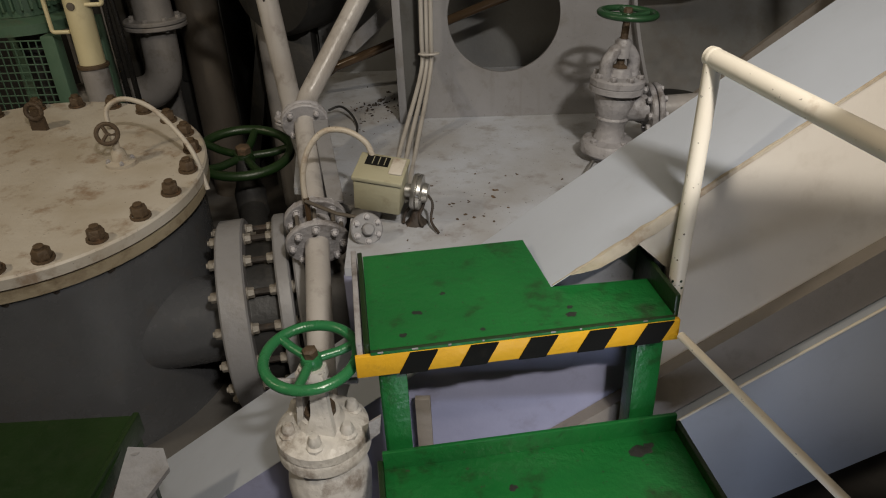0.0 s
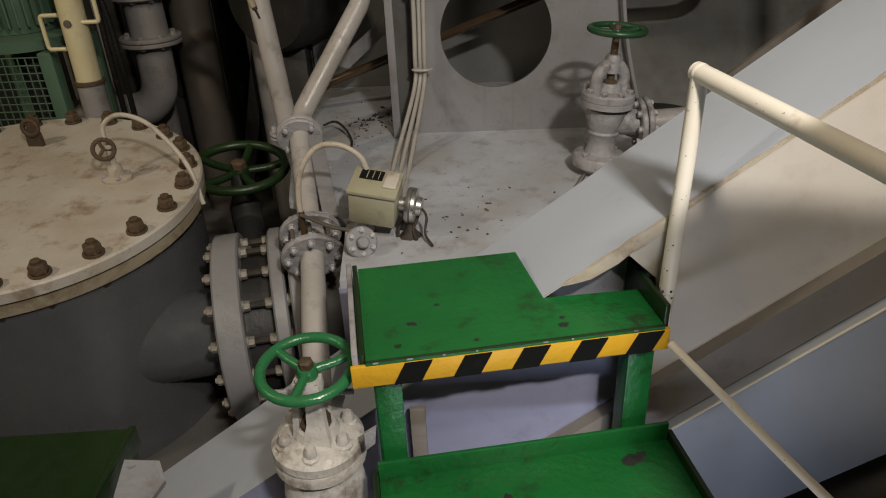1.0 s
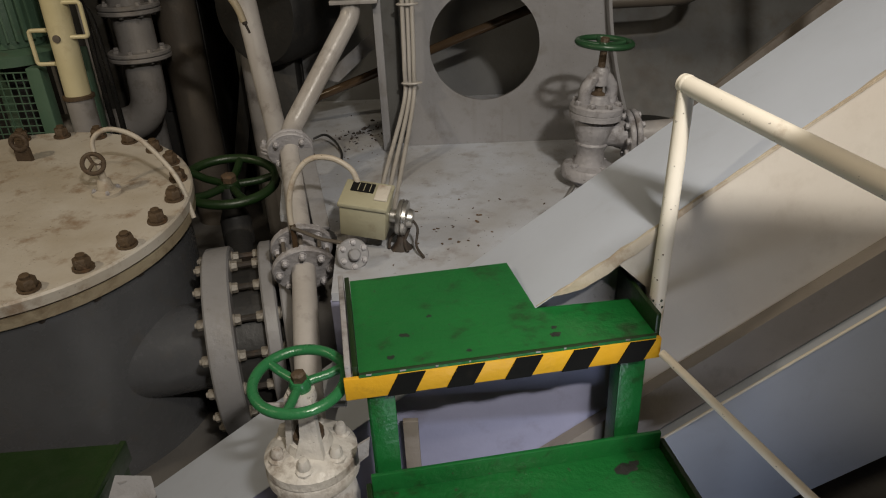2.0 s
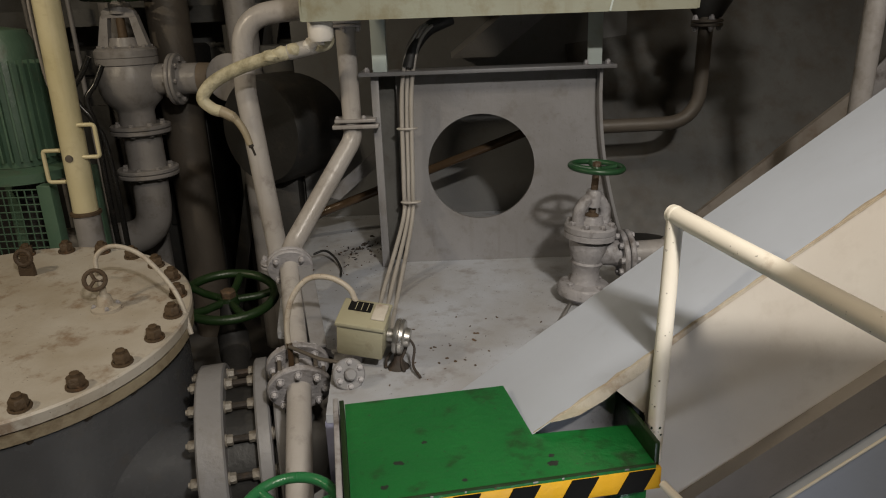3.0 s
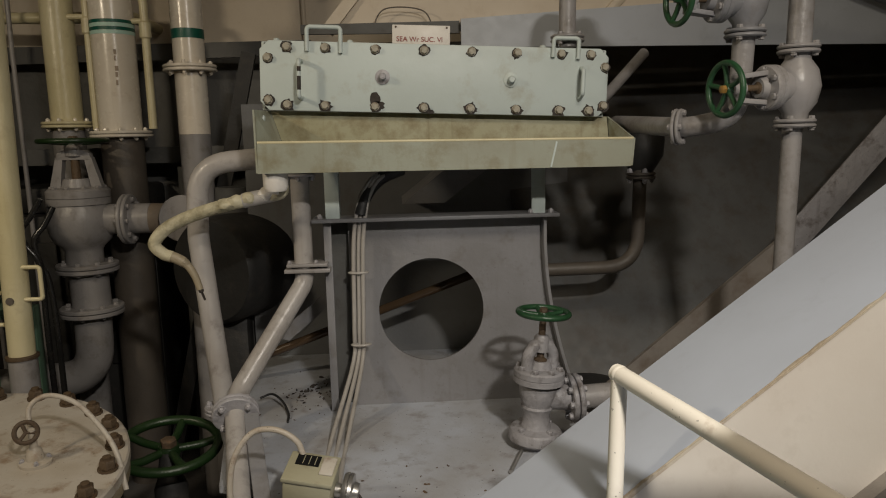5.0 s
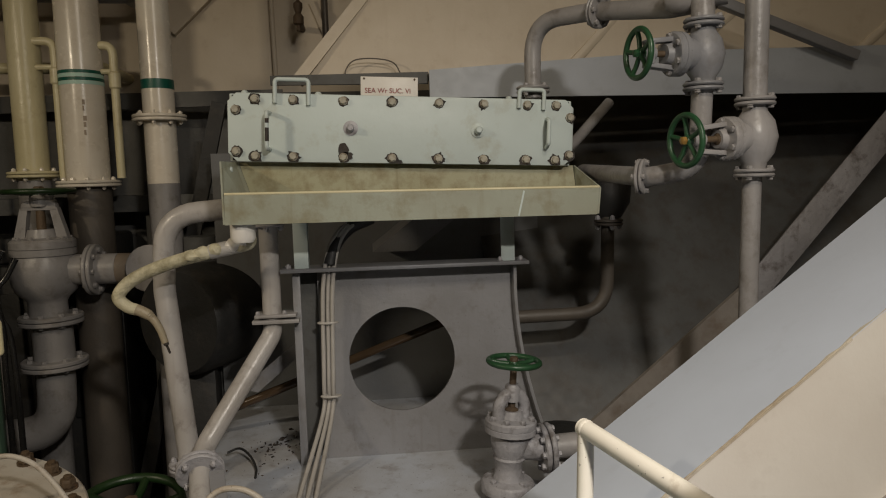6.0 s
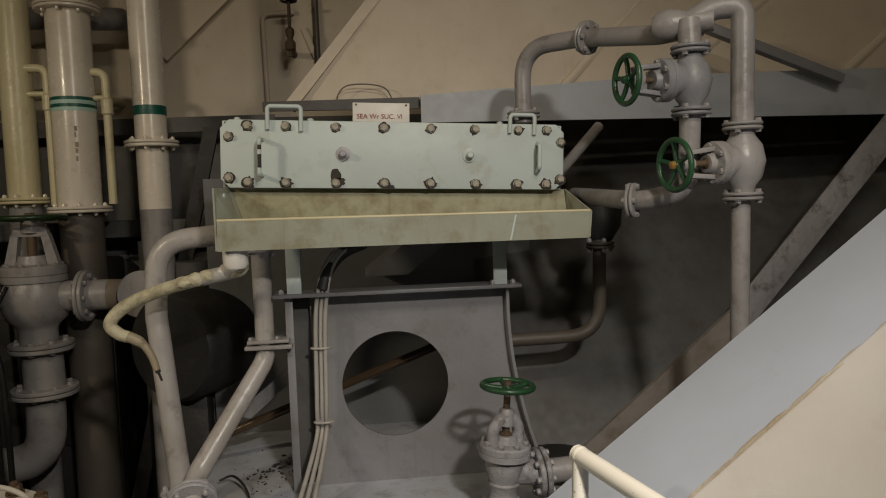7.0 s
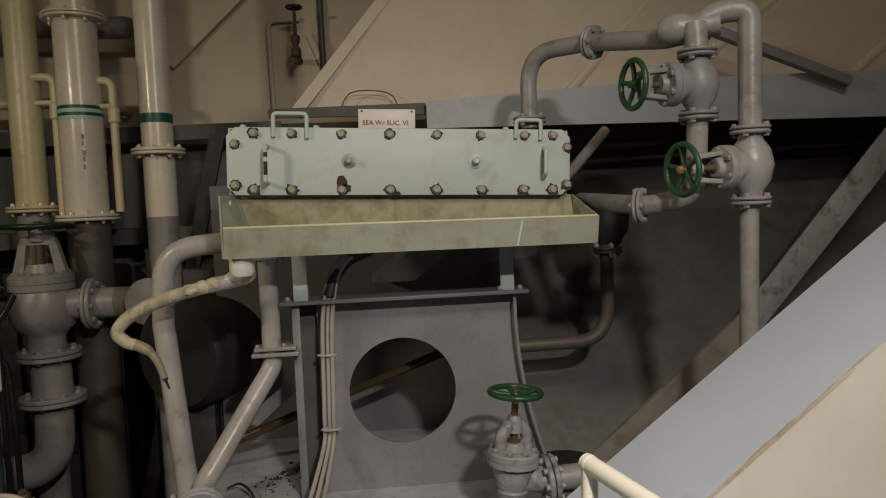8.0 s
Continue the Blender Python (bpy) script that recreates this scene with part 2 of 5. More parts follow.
    return Matrix.Translation(p) @ (q - p).to_track_quat("Z", "Y").to_matrix().to_4x4()


def box(bm, lo, hi, m=None, bevel=0.0):
    c = [(a + b) / 2 for a, b in zip(lo, hi)]
    s = [abs(b - a) for a, b in zip(lo, hi)]
    g = bmesh.ops.create_cube(bm, size=1.0, matrix=(m or Matrix()) @ Matrix.LocRotScale(c, None, s))
    if bevel:
        edges = {e for v in g["verts"] for e in v.link_edges}
        bmesh.ops.bevel(bm, geom=list(edges), offset=bevel, segments=2, affect="EDGES", profile=0.5)
    return bm


def lathe(bm, profile, m=None, seg=28, start=0.0, sweep=360.0):
    """Turns (radius, height) pairs round z."""
    m = m or Matrix()
    full = sweep >= 359.9
    n = seg if full else seg + 1
    rings = []
    for r, z in profile:
        if r < 1e-6:
            rings.append([bm.verts.new(m @ Vector((0, 0, z)))])
        else:
            rings.append([bm.verts.new(m @ Vector((r * math.cos(radians(start + sweep * i / seg)), r * math.sin(radians(start + sweep * i / seg)), z))) for i in range(n)])
    for a, b in zip(rings, rings[1:]):
        for i in range(seg):
            j = (i + 1) % n
            ring = [a[0]] if len(a) == 1 else [a[i], a[j]]
            other = [b[0]] if len(b) == 1 else [b[j], b[i]]
            if len(ring) + len(other) > 2:
                bm.faces.new(ring + other)
    return bm


def disc(bm, p, q, r, edge=0.004, seg=28):
    """A round-edged disc or rod from p to q."""
    h = (Vector(q) - Vector(p)).length
    e = min(edge, h / 3, r / 3)
    return lathe(bm, [(0, 0), (r - e, 0), (r, e), (r, h - e), (r - e, h), (0, h)], along(p, q), seg)


def torus(bm, m, big, small, seg=40, ring=12):
    rows = []
    for i in range(seg):
        a = 2 * math.pi * i / seg
        rows.append([bm.verts.new(m @ Vector(((big + small * math.cos(b)) * math.cos(a), (big + small * math.cos(b)) * math.sin(a), small * math.sin(b)))) for b in (2 * math.pi * k / ring for k in range(ring))])
    for i in range(seg):
        for k in range(ring):
            bm.faces.new((rows[i][k], rows[(i + 1) % seg][k], rows[(i + 1) % seg][(k + 1) % ring], rows[i][(k + 1) % ring]))
    return bm


def rounded(points, radius, steps=9):
    """A polyline with its corners rounded."""
    pts = [Vector(p) for p in points]
    out = [pts[0]]
    for a, b, c in zip(pts, pts[1:], pts[2:]):
        u, v = (a - b), (c - b)
        lu, lv = u.length, v.length
        u, v = u / lu, v / lv
        ang = u.angle(v)
        if ang > radians(176):
            out.append(b)
            continue
        d = min(radius / math.tan(ang / 2), lu * 0.49, lv * 0.49)
        p, q = b + u * d, b + v * d
        for i in range(steps + 1):
            t = i / steps
            out.append((1 - t) ** 2 * p + 2 * t * (1 - t) * b + t * t * q)
    out.append(pts[-1])
    return out


def spline(points, steps=7):
    """A smooth line through the points."""
    p = [Vector(q) for q in points]
    p = [p[0] * 2 - p[1]] + p + [p[-1] * 2 - p[-2]]
    out = []
    for a, b, c, d in zip(p, p[1:], p[2:], p[3:]):
        for i in range(steps):
            t = i / steps
            out.append(0.5 * (2 * b + (c - a) * t + (2 * a - 5 * b + 4 * c - d) * t * t + (3 * b - a - 3 * c + d) * t ** 3))
    return out + [p[-2]]


def tube(bm, points, r, corner=0.08, seg=18, r_end=None):
    pts = rounded(points, corner)
    pts = [p for i, p in enumerate(pts) if i == 0 or (p - pts[i - 1]).length > 1e-5]
    n = len(pts)
    tan = [(pts[min(i + 1, n - 1)] - pts[max(i - 1, 0)]).normalized() for i in range(n)]
    side = tan[0].orthogonal().normalized()
    rings = []
    for i, p in enumerate(pts):
        if i:
            side = tan[i - 1].rotation_difference(tan[i]) @ side
        side = (side - tan[i] * side.dot(tan[i])).normalized()
        up = tan[i].cross(side)
        rr = r if r_end is None else r + (r_end - r) * i / (n - 1)
        rings.append([bm.verts.new(p + (side * math.cos(a) + up * math.sin(a)) * rr) for a in (2 * math.pi * k / seg for k in range(seg))])
    for a, b in zip(rings, rings[1:]):
        for k in range(seg):
            bm.faces.new((a[k], a[(k + 1) % seg], b[(k + 1) % seg], b[k]))
    bm.faces.new(rings[0][::-1])
    bm.faces.new(rings[-1])
    return bm


def slab(bm, outline, depth):
    """A flat outline (3D points in one plane) with thickness along depth."""
    depth = Vector(depth)
    a = [bm.verts.new(Vector(p)) for p in outline]
    b = [bm.verts.new(Vector(p) + depth) for p in outline]
    bm.faces.new(a)
    bm.faces.new(b[::-1])
    n = len(a)
    for i in range(n):
        bm.faces.new((a[i], b[i], b[(i + 1) % n], a[(i + 1) % n]))
    return bm


def bar(bm, p, q, w, h, up=(0, 0, 1), bevel=0.0):
    """A flat bar from p to q, w wide across and h along up."""
    p, q = Vector(p), Vector(q)
    z = (q - p).normalized()
    x = Vector(up).cross(z).normalized()
    y = z.cross(x)
    m = Matrix((x, y, z)).transposed().to_4x4()
    m.translation = p
    return box(bm, (-w / 2, -h / 2, 0), (w / 2, h / 2, (q - p).length), m, bevel)


def bolt_mesh(name, r, h, mat, stud=True):
    """A hexagon nut on a washer, with the stud's end."""
    bm = bmesh.new()
    lathe(bm, [(0, 0), (r * 1.25, 0), (r * 1.25, h * 0.16), (r, h * 0.16)], None, 14)
    lathe(bm, [(r * 1.02, h * 0.16), (r * 1.02, h * 0.68), (r * 0.86, h * 0.78), (r * 0.55, h * 0.78)], None, 6)
    if stud:
        lathe(bm, [(r * 0.55, h * 0.72), (r * 0.55, h * 0.98), (r * 0.45, h), (0, h)], None, 10)
    else:
        lathe(bm, [(r * 0.6, h * 0.77), (0, h * 0.80)], None, 6)
    return mesh_of(name, bm, mat)


BOLT_RUST = bolt_mesh("rusty_nut", 0.0255, 0.048, RUST)
BOLT_GREY = bolt_mesh("grey_nut", 0.010, 0.018, GREY_VALVE)
BOLT_DECK = bolt_mesh("valve_nut", 0.011, 0.016, DECK_VALVE, stud=False)
BOLT_SMALL = bolt_mesh("small_nut", 0.0075, 0.013, GREY_VALVE)
BOLT_PIPE = bolt_mesh("pipe_nut", 0.0125, 0.016, GREY_PIPE, stud=False)
BOLT_PIPE_SMALL = bolt_mesh("small_pipe_nut", 0.009, 0.012, GREY_PIPE, stud=False)
BOLT_CREAM = bolt_mesh("cream_nut", 0.010, 0.018, CREAM_PIPE)
BOLT_BIG = bolt_mesh("flange_nut", 0.0165, 0.03, FLANGE_NUT)
BOLT_UNDER = bolt_mesh("under_nut", 0.019, 0.024, DARK_RUST, stud=False)
BOLT_COVER = bolt_mesh("cover_nut", 0.0125, 0.019, COVER_NUT, stud=False)


def blob(bm, at, r, flat, seed, m=None, wild=0.3):
    """A lumpy clot, flattened by flat."""
    rg = random.Random(seed)
    g = bmesh.ops.create_icosphere(bm, subdivisions=2, radius=1.0)
    m = m or Matrix()
    for v in g["verts"]:
        k = r * (1 + wild * (rg.random() - 0.5) * 2)
        v.co = m @ (Vector(at) + Vector((v.co.x * k * 1.3, v.co.y * k, v.co.z * k * flat)))
    return bm


def flange(parent, at, axis, r, th, nuts, mat, bolt=None, ring=0.78, gap=True, name="flange", turn=0.0):
    """A pair of mated flange rings round a pipe, with nuts on both outer faces."""
    at, axis = Vector(at), Vector(axis).normalized()
    bm = bmesh.new()
    if gap:
        disc(bm, at - axis * th, at - axis * 0.0015, r)
        disc(bm, at + axis * 0.0015, at + axis * th, r)
    else:
        disc(bm, at - axis * th / 2, at + axis * th / 2, r)
    ob = part(name, bm, mat, parent)
    off = th if gap else th / 2
    for s in (1, -1):
        m = along(at + axis * s * off, at + axis * s * (off + 1))
        for k in range(nuts):
            a = 2 * math.pi * (k + turn) / nuts
            shared("nut", bolt or BOLT_GREY, m @ Matrix.Translation((ring * r * math.cos(a), ring * r * math.sin(a), 0)), ob)
    return ob


def handwheel(parent, m, r, rim, spokes, mat, hub_mat=RUST, dish=0.0, turn=0.0):
    """A handwheel with its axis on z of m."""
    bm = torus(bmesh.new(), m, r - rim, rim)
    wheel = part("handwheel", bm, mat, parent, "")
    for k in range(spokes):
        a = 2 * math.pi * k / spokes + turn
        c, s = math.cos(a), math.sin(a)
        bm = bmesh.new()
        tube(bm, [m @ Vector((0.1 * r * c, 0.1 * r * s, -dish)), m @ Vector((0.55 * r * c, 0.55 * r * s, -dish * 0.8)), m @ Vector(((r - rim) * c, (r - rim) * s, 0))], rim * 0.85, 0.05, 10)
        part("spoke", bm, mat, wheel)
    bm = bmesh.new()
    lathe(bm, [(0, -dish - rim * 1.3), (r * 0.2, -dish - rim * 1.3), (r * 0.22, -dish), (r * 0.18, -dish + rim), (0, -dish + rim * 1.1)], m, 18)
    part("hub", bm, mat, wheel)
    bm = bmesh.new()
    lathe(bm, [(r * 0.15, -dish + rim), (r * 0.15, -dish + rim * 2.3), (r * 0.1, -dish + rim * 2.6), (0, -dish + rim * 2.6)], m, 6)
    part("hub_nut", bm, hub_mat, wheel, "rusty hub nut")
    return wheel


def bonnet_and_yoke(parent, m, z0, z1, r, arm, mat, wheel_r, wheel_rim, spokes, nuts=8, wheel_mat=None, hub_mat=RUST, bolt=None, turn=0.0, arch=0.66, bulge=0.66, style="round"):
    """The upper half of a globe valve on z of m: bonnet flange at z0, arched yoke, stem, wheel at z1."""
    bm = bmesh.new()
    lathe(bm, [(0, z0 - 0.02 * r / 0.08), (r, z0 - 0.018 * r / 0.08), (r, z0 - 0.002), (r * 0.96, z0), (r, z0 + 0.002), (r, z0 + 0.018 * r / 0.08), (r * 0.93, z0 + 0.024 * r / 0.08), (r * 0.5, z0 + 0.028 * r / 0.08), (r * 0.42, z0 + 0.05 * r / 0.08), (0, z0 + 0.05 * r / 0.08)], m)
    ob = part("bonnet", bm, mat, parent)
    top = z0 + 0.024 * r / 0.08
    for k in range(nuts):
        a = 2 * math.pi * (k + 0.5) / nuts
        shared("nut", bolt or BOLT_GREY, m @ Matrix.Translation((0.8 * r * math.cos(a), 0.8 * r * math.sin(a), top)), ob)
    h = z1 - top
    yt = top + h * arch
    c, s = math.cos(turn), math.sin(turn)
    yoke = bmesh.new()
    if style == "flat":
        side = m.to_3x3() @ Vector((c, s, 0))
        for k in (1, -1):
            bar(yoke, m @ Vector((k * r * 0.66 * c, k * r * 0.66 * s, top - 0.008)), m @ Vector((k * r * 0.5 * c, k * r * 0.5 * s, yt + arm)), arm * 3.0, arm * 1.15, side, arm * 0.25)
        bar(yoke, m @ Vector((-r * 0.56 * c, -r * 0.56 * s, yt)), m @ Vector((r * 0.56 * c, r * 0.56 * s, yt)), arm * 3.0, arm * 1.6, m.to_3x3() @ Vector((0, 0, 1)), arm * 0.25)
    for k in (1, -1) if style == "round" else ():
        foot = min(0.62, bulge)
        pts = [m @ Vector((k * r * foot * c, k * r * foot * s, top - 0.01)), m @ Vector((k * r * bulge * c, k * r * bulge * s, top + h * arch * 0.55)), m @ Vector((k * r * foot * 0.5 * c, k * r * foot * 0.5 * s, yt - h * 0.05 * arch)), m @ Vector((0, 0, yt))]
        tube(yoke, pts, arm, r * 0.5, 12)
    lathe(yoke, [(0, yt - arm * 1.3), (r * 0.3, yt - arm * 1.3), (r * 0.3, yt + arm), (r * 0.22, yt + arm * 1.5), (0, yt + arm * 1.5)], m, 18)
    part("yoke", yoke, mat, parent)
    bm = bmesh.new()
    lathe(bm, [(r * 0.26, top + 0.0), (r * 0.28, top + h * 0.16), (r * 0.15, top + h * 0.2), (r * 0.13, z1 - wheel_rim), (0, z1 - wheel_rim)], m, 12)
    part("stem", bm, RUST if mat is not DARK else DARK, parent, "dark greasy stem")
    return handwheel(parent, m @ Matrix.Translation((0, 0, z1)), wheel_r, wheel_rim, spokes, wheel_mat or WHEEL_GREEN, hub_mat, dish=wheel_rim * 0.8, turn=0.4)


# ---- the room ----
FLOOR_Z = -0.12


SEAM_A = ((0.99, 3.15, 2.18), (2.95, 3.448, 4.18))
SEAM_B = ((1.47, 3.15, 2.2), (4.0, 3.435, 4.1))
SEAM_C = ((2.35, 3.15, 2.2), (4.8, 3.435, 4.1))


def room():
    bm = box(bmesh.new(), (-4.5, -3.2, FLOOR_Z - 0.05), (5.2, 5.0, FLOOR_Z))
    solo("floor", bm, FLOOR, "dark oily steel bilge floor plating", "floor", kind="structure")
    bm = box(bmesh.new(), (-4.5, -3.2, 4.2), (5.2, 5.0, 4.25))
    solo("ceiling", bm, BEIGE, "beige painted steel deckhead", "ceiling", kind="structure")
    bm = box(bmesh.new(), (-4.55, -3.2, FLOOR_Z), (-4.5, 5.0, 4.2))
    solo("wall_west", bm, GREY_WALL, "plain grey steel bulkhead", "wall", kind="structure")
    bm = box(bmesh.new(), (5.2, -3.2, FLOOR_Z), (5.25, 5.0, 4.2))
    solo("wall_east", bm, BEIGE, "plain beige steel bulkhead", "wall", kind="structure")
    bm = box(bmesh.new(), (-4.5, -3.25, FLOOR_Z), (5.2, -3.2, 4.2))
    solo("wall_south", bm, BEIGE, "plain beige steel bulkhead", "wall", kind="structure")
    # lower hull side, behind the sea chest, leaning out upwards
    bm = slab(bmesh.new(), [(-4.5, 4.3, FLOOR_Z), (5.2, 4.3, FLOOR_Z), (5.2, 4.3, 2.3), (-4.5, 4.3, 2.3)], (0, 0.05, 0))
    solo("wall_north", bm, GREY_WALL, "grey hull plating behind the pipework, shade in its colour", "wall", kind="structure")
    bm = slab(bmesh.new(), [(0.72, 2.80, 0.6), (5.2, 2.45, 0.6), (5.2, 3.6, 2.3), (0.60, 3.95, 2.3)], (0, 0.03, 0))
    solo("wall_lower_hull", bm, HULL_LOW, "grey sloping hull plating with smears, darkened for shade", "wall", kind="structure")
    # upper hull: recessed bay, then the panel in front of it
    bm = slab(bmesh.new(), [(-4.5, 4.35, 2.3), (5.2, 4.35, 2.3), (5.2, 4.35, 4.2), (-4.5, 4.35, 4.2)], (0, 0.05, 0))
    solo("wall_upper_hull", bm, BEIGE, "beige upper hull plating in shade", "wall", kind="structure")
    bm = slab(bmesh.new(), [(-0.165, 3.15, 2.22), (5.2, 3.15, 2.22), (5.2, 3.45, 4.2), (1.45, 3.45, 4.2), (0.255, 3.2, 2.72)], (0, 0.04, 0))
    web = solo("wall_web_frame", bm, BEIGE, "smooth beige sloping web frame plating", "wall", kind="structure")
    # the frame's slanted free edge and shallow welded seams
    part("edge_strip", bar(bmesh.new(), (-0.19, 3.15, 2.2), (1.42, 3.45, 4.2), 0.05, 0.07, (0, 1, 0)), BEIGE, web)
    for p, q in (SEAM_A, SEAM_B, SEAM_C):
        part("seam", bar(bmesh.new(), p, q, 0.05, 0.05, (0, 1, 0), 0.02), BEIGE, web)
    bm = bar(bmesh.new(), (-1.02, 4.33, 2.66), (0.6, 4.33, 4.2), 0.035, 0.05, (0, 1, 0))
    solo("trim_slanted_frame", bm, BEIGE, "beige slanted hull frame in the bay", "hull frame", kind="structure")
    # horizontal stringer
    s = thing("trim_stringer", (1.8, 2.95, 2.09), "long grey horizontal steel stringer under the beige plating", "girder", kind="structure")
    part("face_plate", slab(bmesh.new(), [(0.385, 2.95, 2.098), (3.6, 2.95, 2.085), (3.6, 2.95, 2.32), (1.5, 2.95, 2.285), (0.385, 2.95, 2.215)], (0, 0.018, 0)), STRINGER, s)
    part("top_plate", slab(bmesh.new(), [(0.385, 2.968, 2.195), (3.6, 2.968, 2.2), (3.6, 3.15, 2.2), (0.385, 3.15, 2.195)], (0, 0, 0.012)), GREY, s)
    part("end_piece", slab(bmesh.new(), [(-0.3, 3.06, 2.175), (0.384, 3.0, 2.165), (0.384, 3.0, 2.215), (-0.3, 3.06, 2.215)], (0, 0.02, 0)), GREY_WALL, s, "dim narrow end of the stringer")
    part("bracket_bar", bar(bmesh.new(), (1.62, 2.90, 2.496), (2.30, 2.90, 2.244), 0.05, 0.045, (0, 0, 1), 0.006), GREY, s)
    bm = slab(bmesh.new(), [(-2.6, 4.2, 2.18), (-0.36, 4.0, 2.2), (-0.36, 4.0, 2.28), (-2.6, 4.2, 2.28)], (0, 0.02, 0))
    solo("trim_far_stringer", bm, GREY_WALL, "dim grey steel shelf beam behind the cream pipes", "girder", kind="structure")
    # deck plate of the sea chest
    bm = slab(bmesh.new(), [(-0.56, 2.35, 0.62), (-0.50, 2.02, 0.62), (-0.365, 1.975, 0.62), (-0.33, 1.90, 0.62), (-0.285, 1.86, 0.62), (-0.255, 1.5, 0.62), (0.6, 1.5, 0.62), (2.4, 1.62, 0.62), (2.4, 4.2, 0.62), (-0.7, 4.2, 0.62), (-0.66, 2.62, 0.62)], (0, 0, 0.025))
    solo("pavement_tank_top", bm, GREY_DECK, "grey painted tank top plate with grit and rust specks", "deck", kind="structure")
    # Added screen, out of view; its outline casts the shadow on the girder web.
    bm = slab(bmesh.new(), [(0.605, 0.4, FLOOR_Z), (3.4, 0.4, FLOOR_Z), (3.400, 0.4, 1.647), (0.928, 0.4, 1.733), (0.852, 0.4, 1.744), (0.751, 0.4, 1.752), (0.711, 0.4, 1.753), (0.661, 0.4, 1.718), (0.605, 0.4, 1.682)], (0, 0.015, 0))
    solo("wall_shade_screen", bm, GREY_WALL, "unseen grey screen added to shade the girder side", "wall", kind="structure")
    bm = slab(bmesh.new(), [(-0.26, 1.503, FLOOR_Z), (0.6, 1.503, FLOOR_Z), (0.6, 1.503, 0.62), (-0.26, 1.503, 0.62)], (0, 0.02, 0))
    solo("wall_tank_front", bm, LAVENDER, "tank front plate below the step, lavender for bluish light", "wall", kind="structure")


room()


def deck_litter():
    rng = random.Random(4)
    bm = bmesh.new()
    for _ in range(110):
        if rng.random() < 0.6:
            x, y = rng.gauss(0.06, 0.16), rng.gauss(1.85, 0.14)
        else:
            x, y = rng.gauss(-0.33, 0.08), rng.gauss(2.72, 0.14)
        if not (-0.5 < x < 0.5 and 1.55 < y < 3.1):
            continue
        r = rng.uniform(0.0015, 0.0045)
        g = bmesh.ops.create_icosphere(bm, subdivisions=1, radius=r, matrix=Matrix.LocRotScale((x, y, 0.645 + r * 0.3), Euler((rng.random() * 3, 0, rng.random() * 3)), (1.6, 1, 0.5)))
    solo("rust_flakes", bm, RUST, "scattered dark rust flakes and grit on the tank top", "debris", kind="stuff")


deck_litter()

# ---- sloping box girder ----
D = Vector((1.0, 0.06, 0.72))
N = Vector((0.246, 1.184, 0.779))


def on_girder(x, y=0.0, drop=0.0):
    """A point at x on the girder's near edge, y further in, drop metres below the edge."""
    p = N + D * (x - N.x)
    return p + Vector((0, y, -drop))


def girder():
    g = thing("sloping_girder", on_girder(-1.0, 0.2, 0.3), "broad sloping steel girder, blue-grey top and beige side", "girder")
    a, b = -0.9, 2.3
    up = Vector((-0.58, -0.035, 0.81)).normalized()
    # top flange with a ragged paint line at its near edge
    bm = slab(bmesh.new(), [on_girder(a), on_girder(b), on_girder(b, 0.38), on_girder(a, 0.38)], -up * 0.0015)
    part("top_flange", bm, BLUE_GREY, g, "smooth blue-grey top flange")
    part("web", slab(bmesh.new(), [on_girder(0.405, 0.001, 0.0032), on_girder(b, 0.001, 0.0032), on_girder(b, 0.001, 0.415), on_girder(0.50, 0.001, 0.415), on_girder(0.49, 0.001, 0.30), on_girder(0.487, 0.001, 0.142), on_girder(0.424, 0.001, 0.037)], (0, 0.014, 0)), GIRDER_SIDE, g, "beige-grey side plate")
    part("web", slab(bmesh.new(), [on_girder(a, 0.001, 0.0032), on_girder(0.249, 0.001, 0.0032), on_girder(0.30, 0.001, 0.14), on_girder(0.46, 0.001, 0.25), on_girder(0.488, 0.001, 0.301), on_girder(0.499, 0.001, 0.415), on_girder(a, 0.001, 0.415)], (0, 0.014, 0)), LAVENDER, g, "side plate under the step, bluish light in its lavender grey")
    part("web_return", slab(bmesh.new(), [on_girder(0.24, 0.085, 0.012), on_girder(0.53, 0.085, 0.012), on_girder(0.53, 0.085, 0.38), on_girder(0.24, 0.085, 0.22)], (0, 0.012, 0)), GREY, g, "grey set-back side plate behind the step")
    edge = [(0.285, 0.0), (0.31, 0.014), (0.345, 0.030), (0.40, 0.036), (0.43, 0.030), (0.455, 0.034), (0.49, 0.030), (0.52, 0.016), (0.60, 0.009), (0.80, 0.006), (1.1, 0.004), (1.1, 0.0)]
    part("flange_edge", slab(bmesh.new(), [on_girder(x, -0.0035, d) for x, d in edge], (0, 0.004, 0)), BARE_EDGE, g, "thick cream underlayer at the flange's cut end")
    part("stiffener", box(bmesh.new(), (-0.055, 1.13, FLOOR_Z), (-0.02, 1.145, 0.52), None, 0.002), DIRTY_STRIP, g, "grey flat bar upright")
    part("bottom_flange", slab(bmesh.new(), [on_girder(a, -0.035, 0.415), on_girder(b, -0.035, 0.415), on_girder(b, -0.035, 0.55), on_girder(a, -0.035, 0.55)], (0, 0.055, 0)), DIRTY_STRIP, g, "dirty brown-grey lower strip")
    part("lower_plate", slab(bmesh.new(), [on_girder(a, -0.05, 0.562), on_girder(b, -0.05, 0.562), on_girder(b, -0.05, 1.25), on_girder(a, -0.05, 0.8)], (0, 0.05, 0)), BLUE_GREY, g, "blue-grey lower plate with a bright edge")
    part("edge_bead", tube(bmesh.new(), [on_girder(a, -0.052, 0.566), on_girder(b, -0.052, 0.566)], 0.0035, 0.01, 8), CREAM, g)
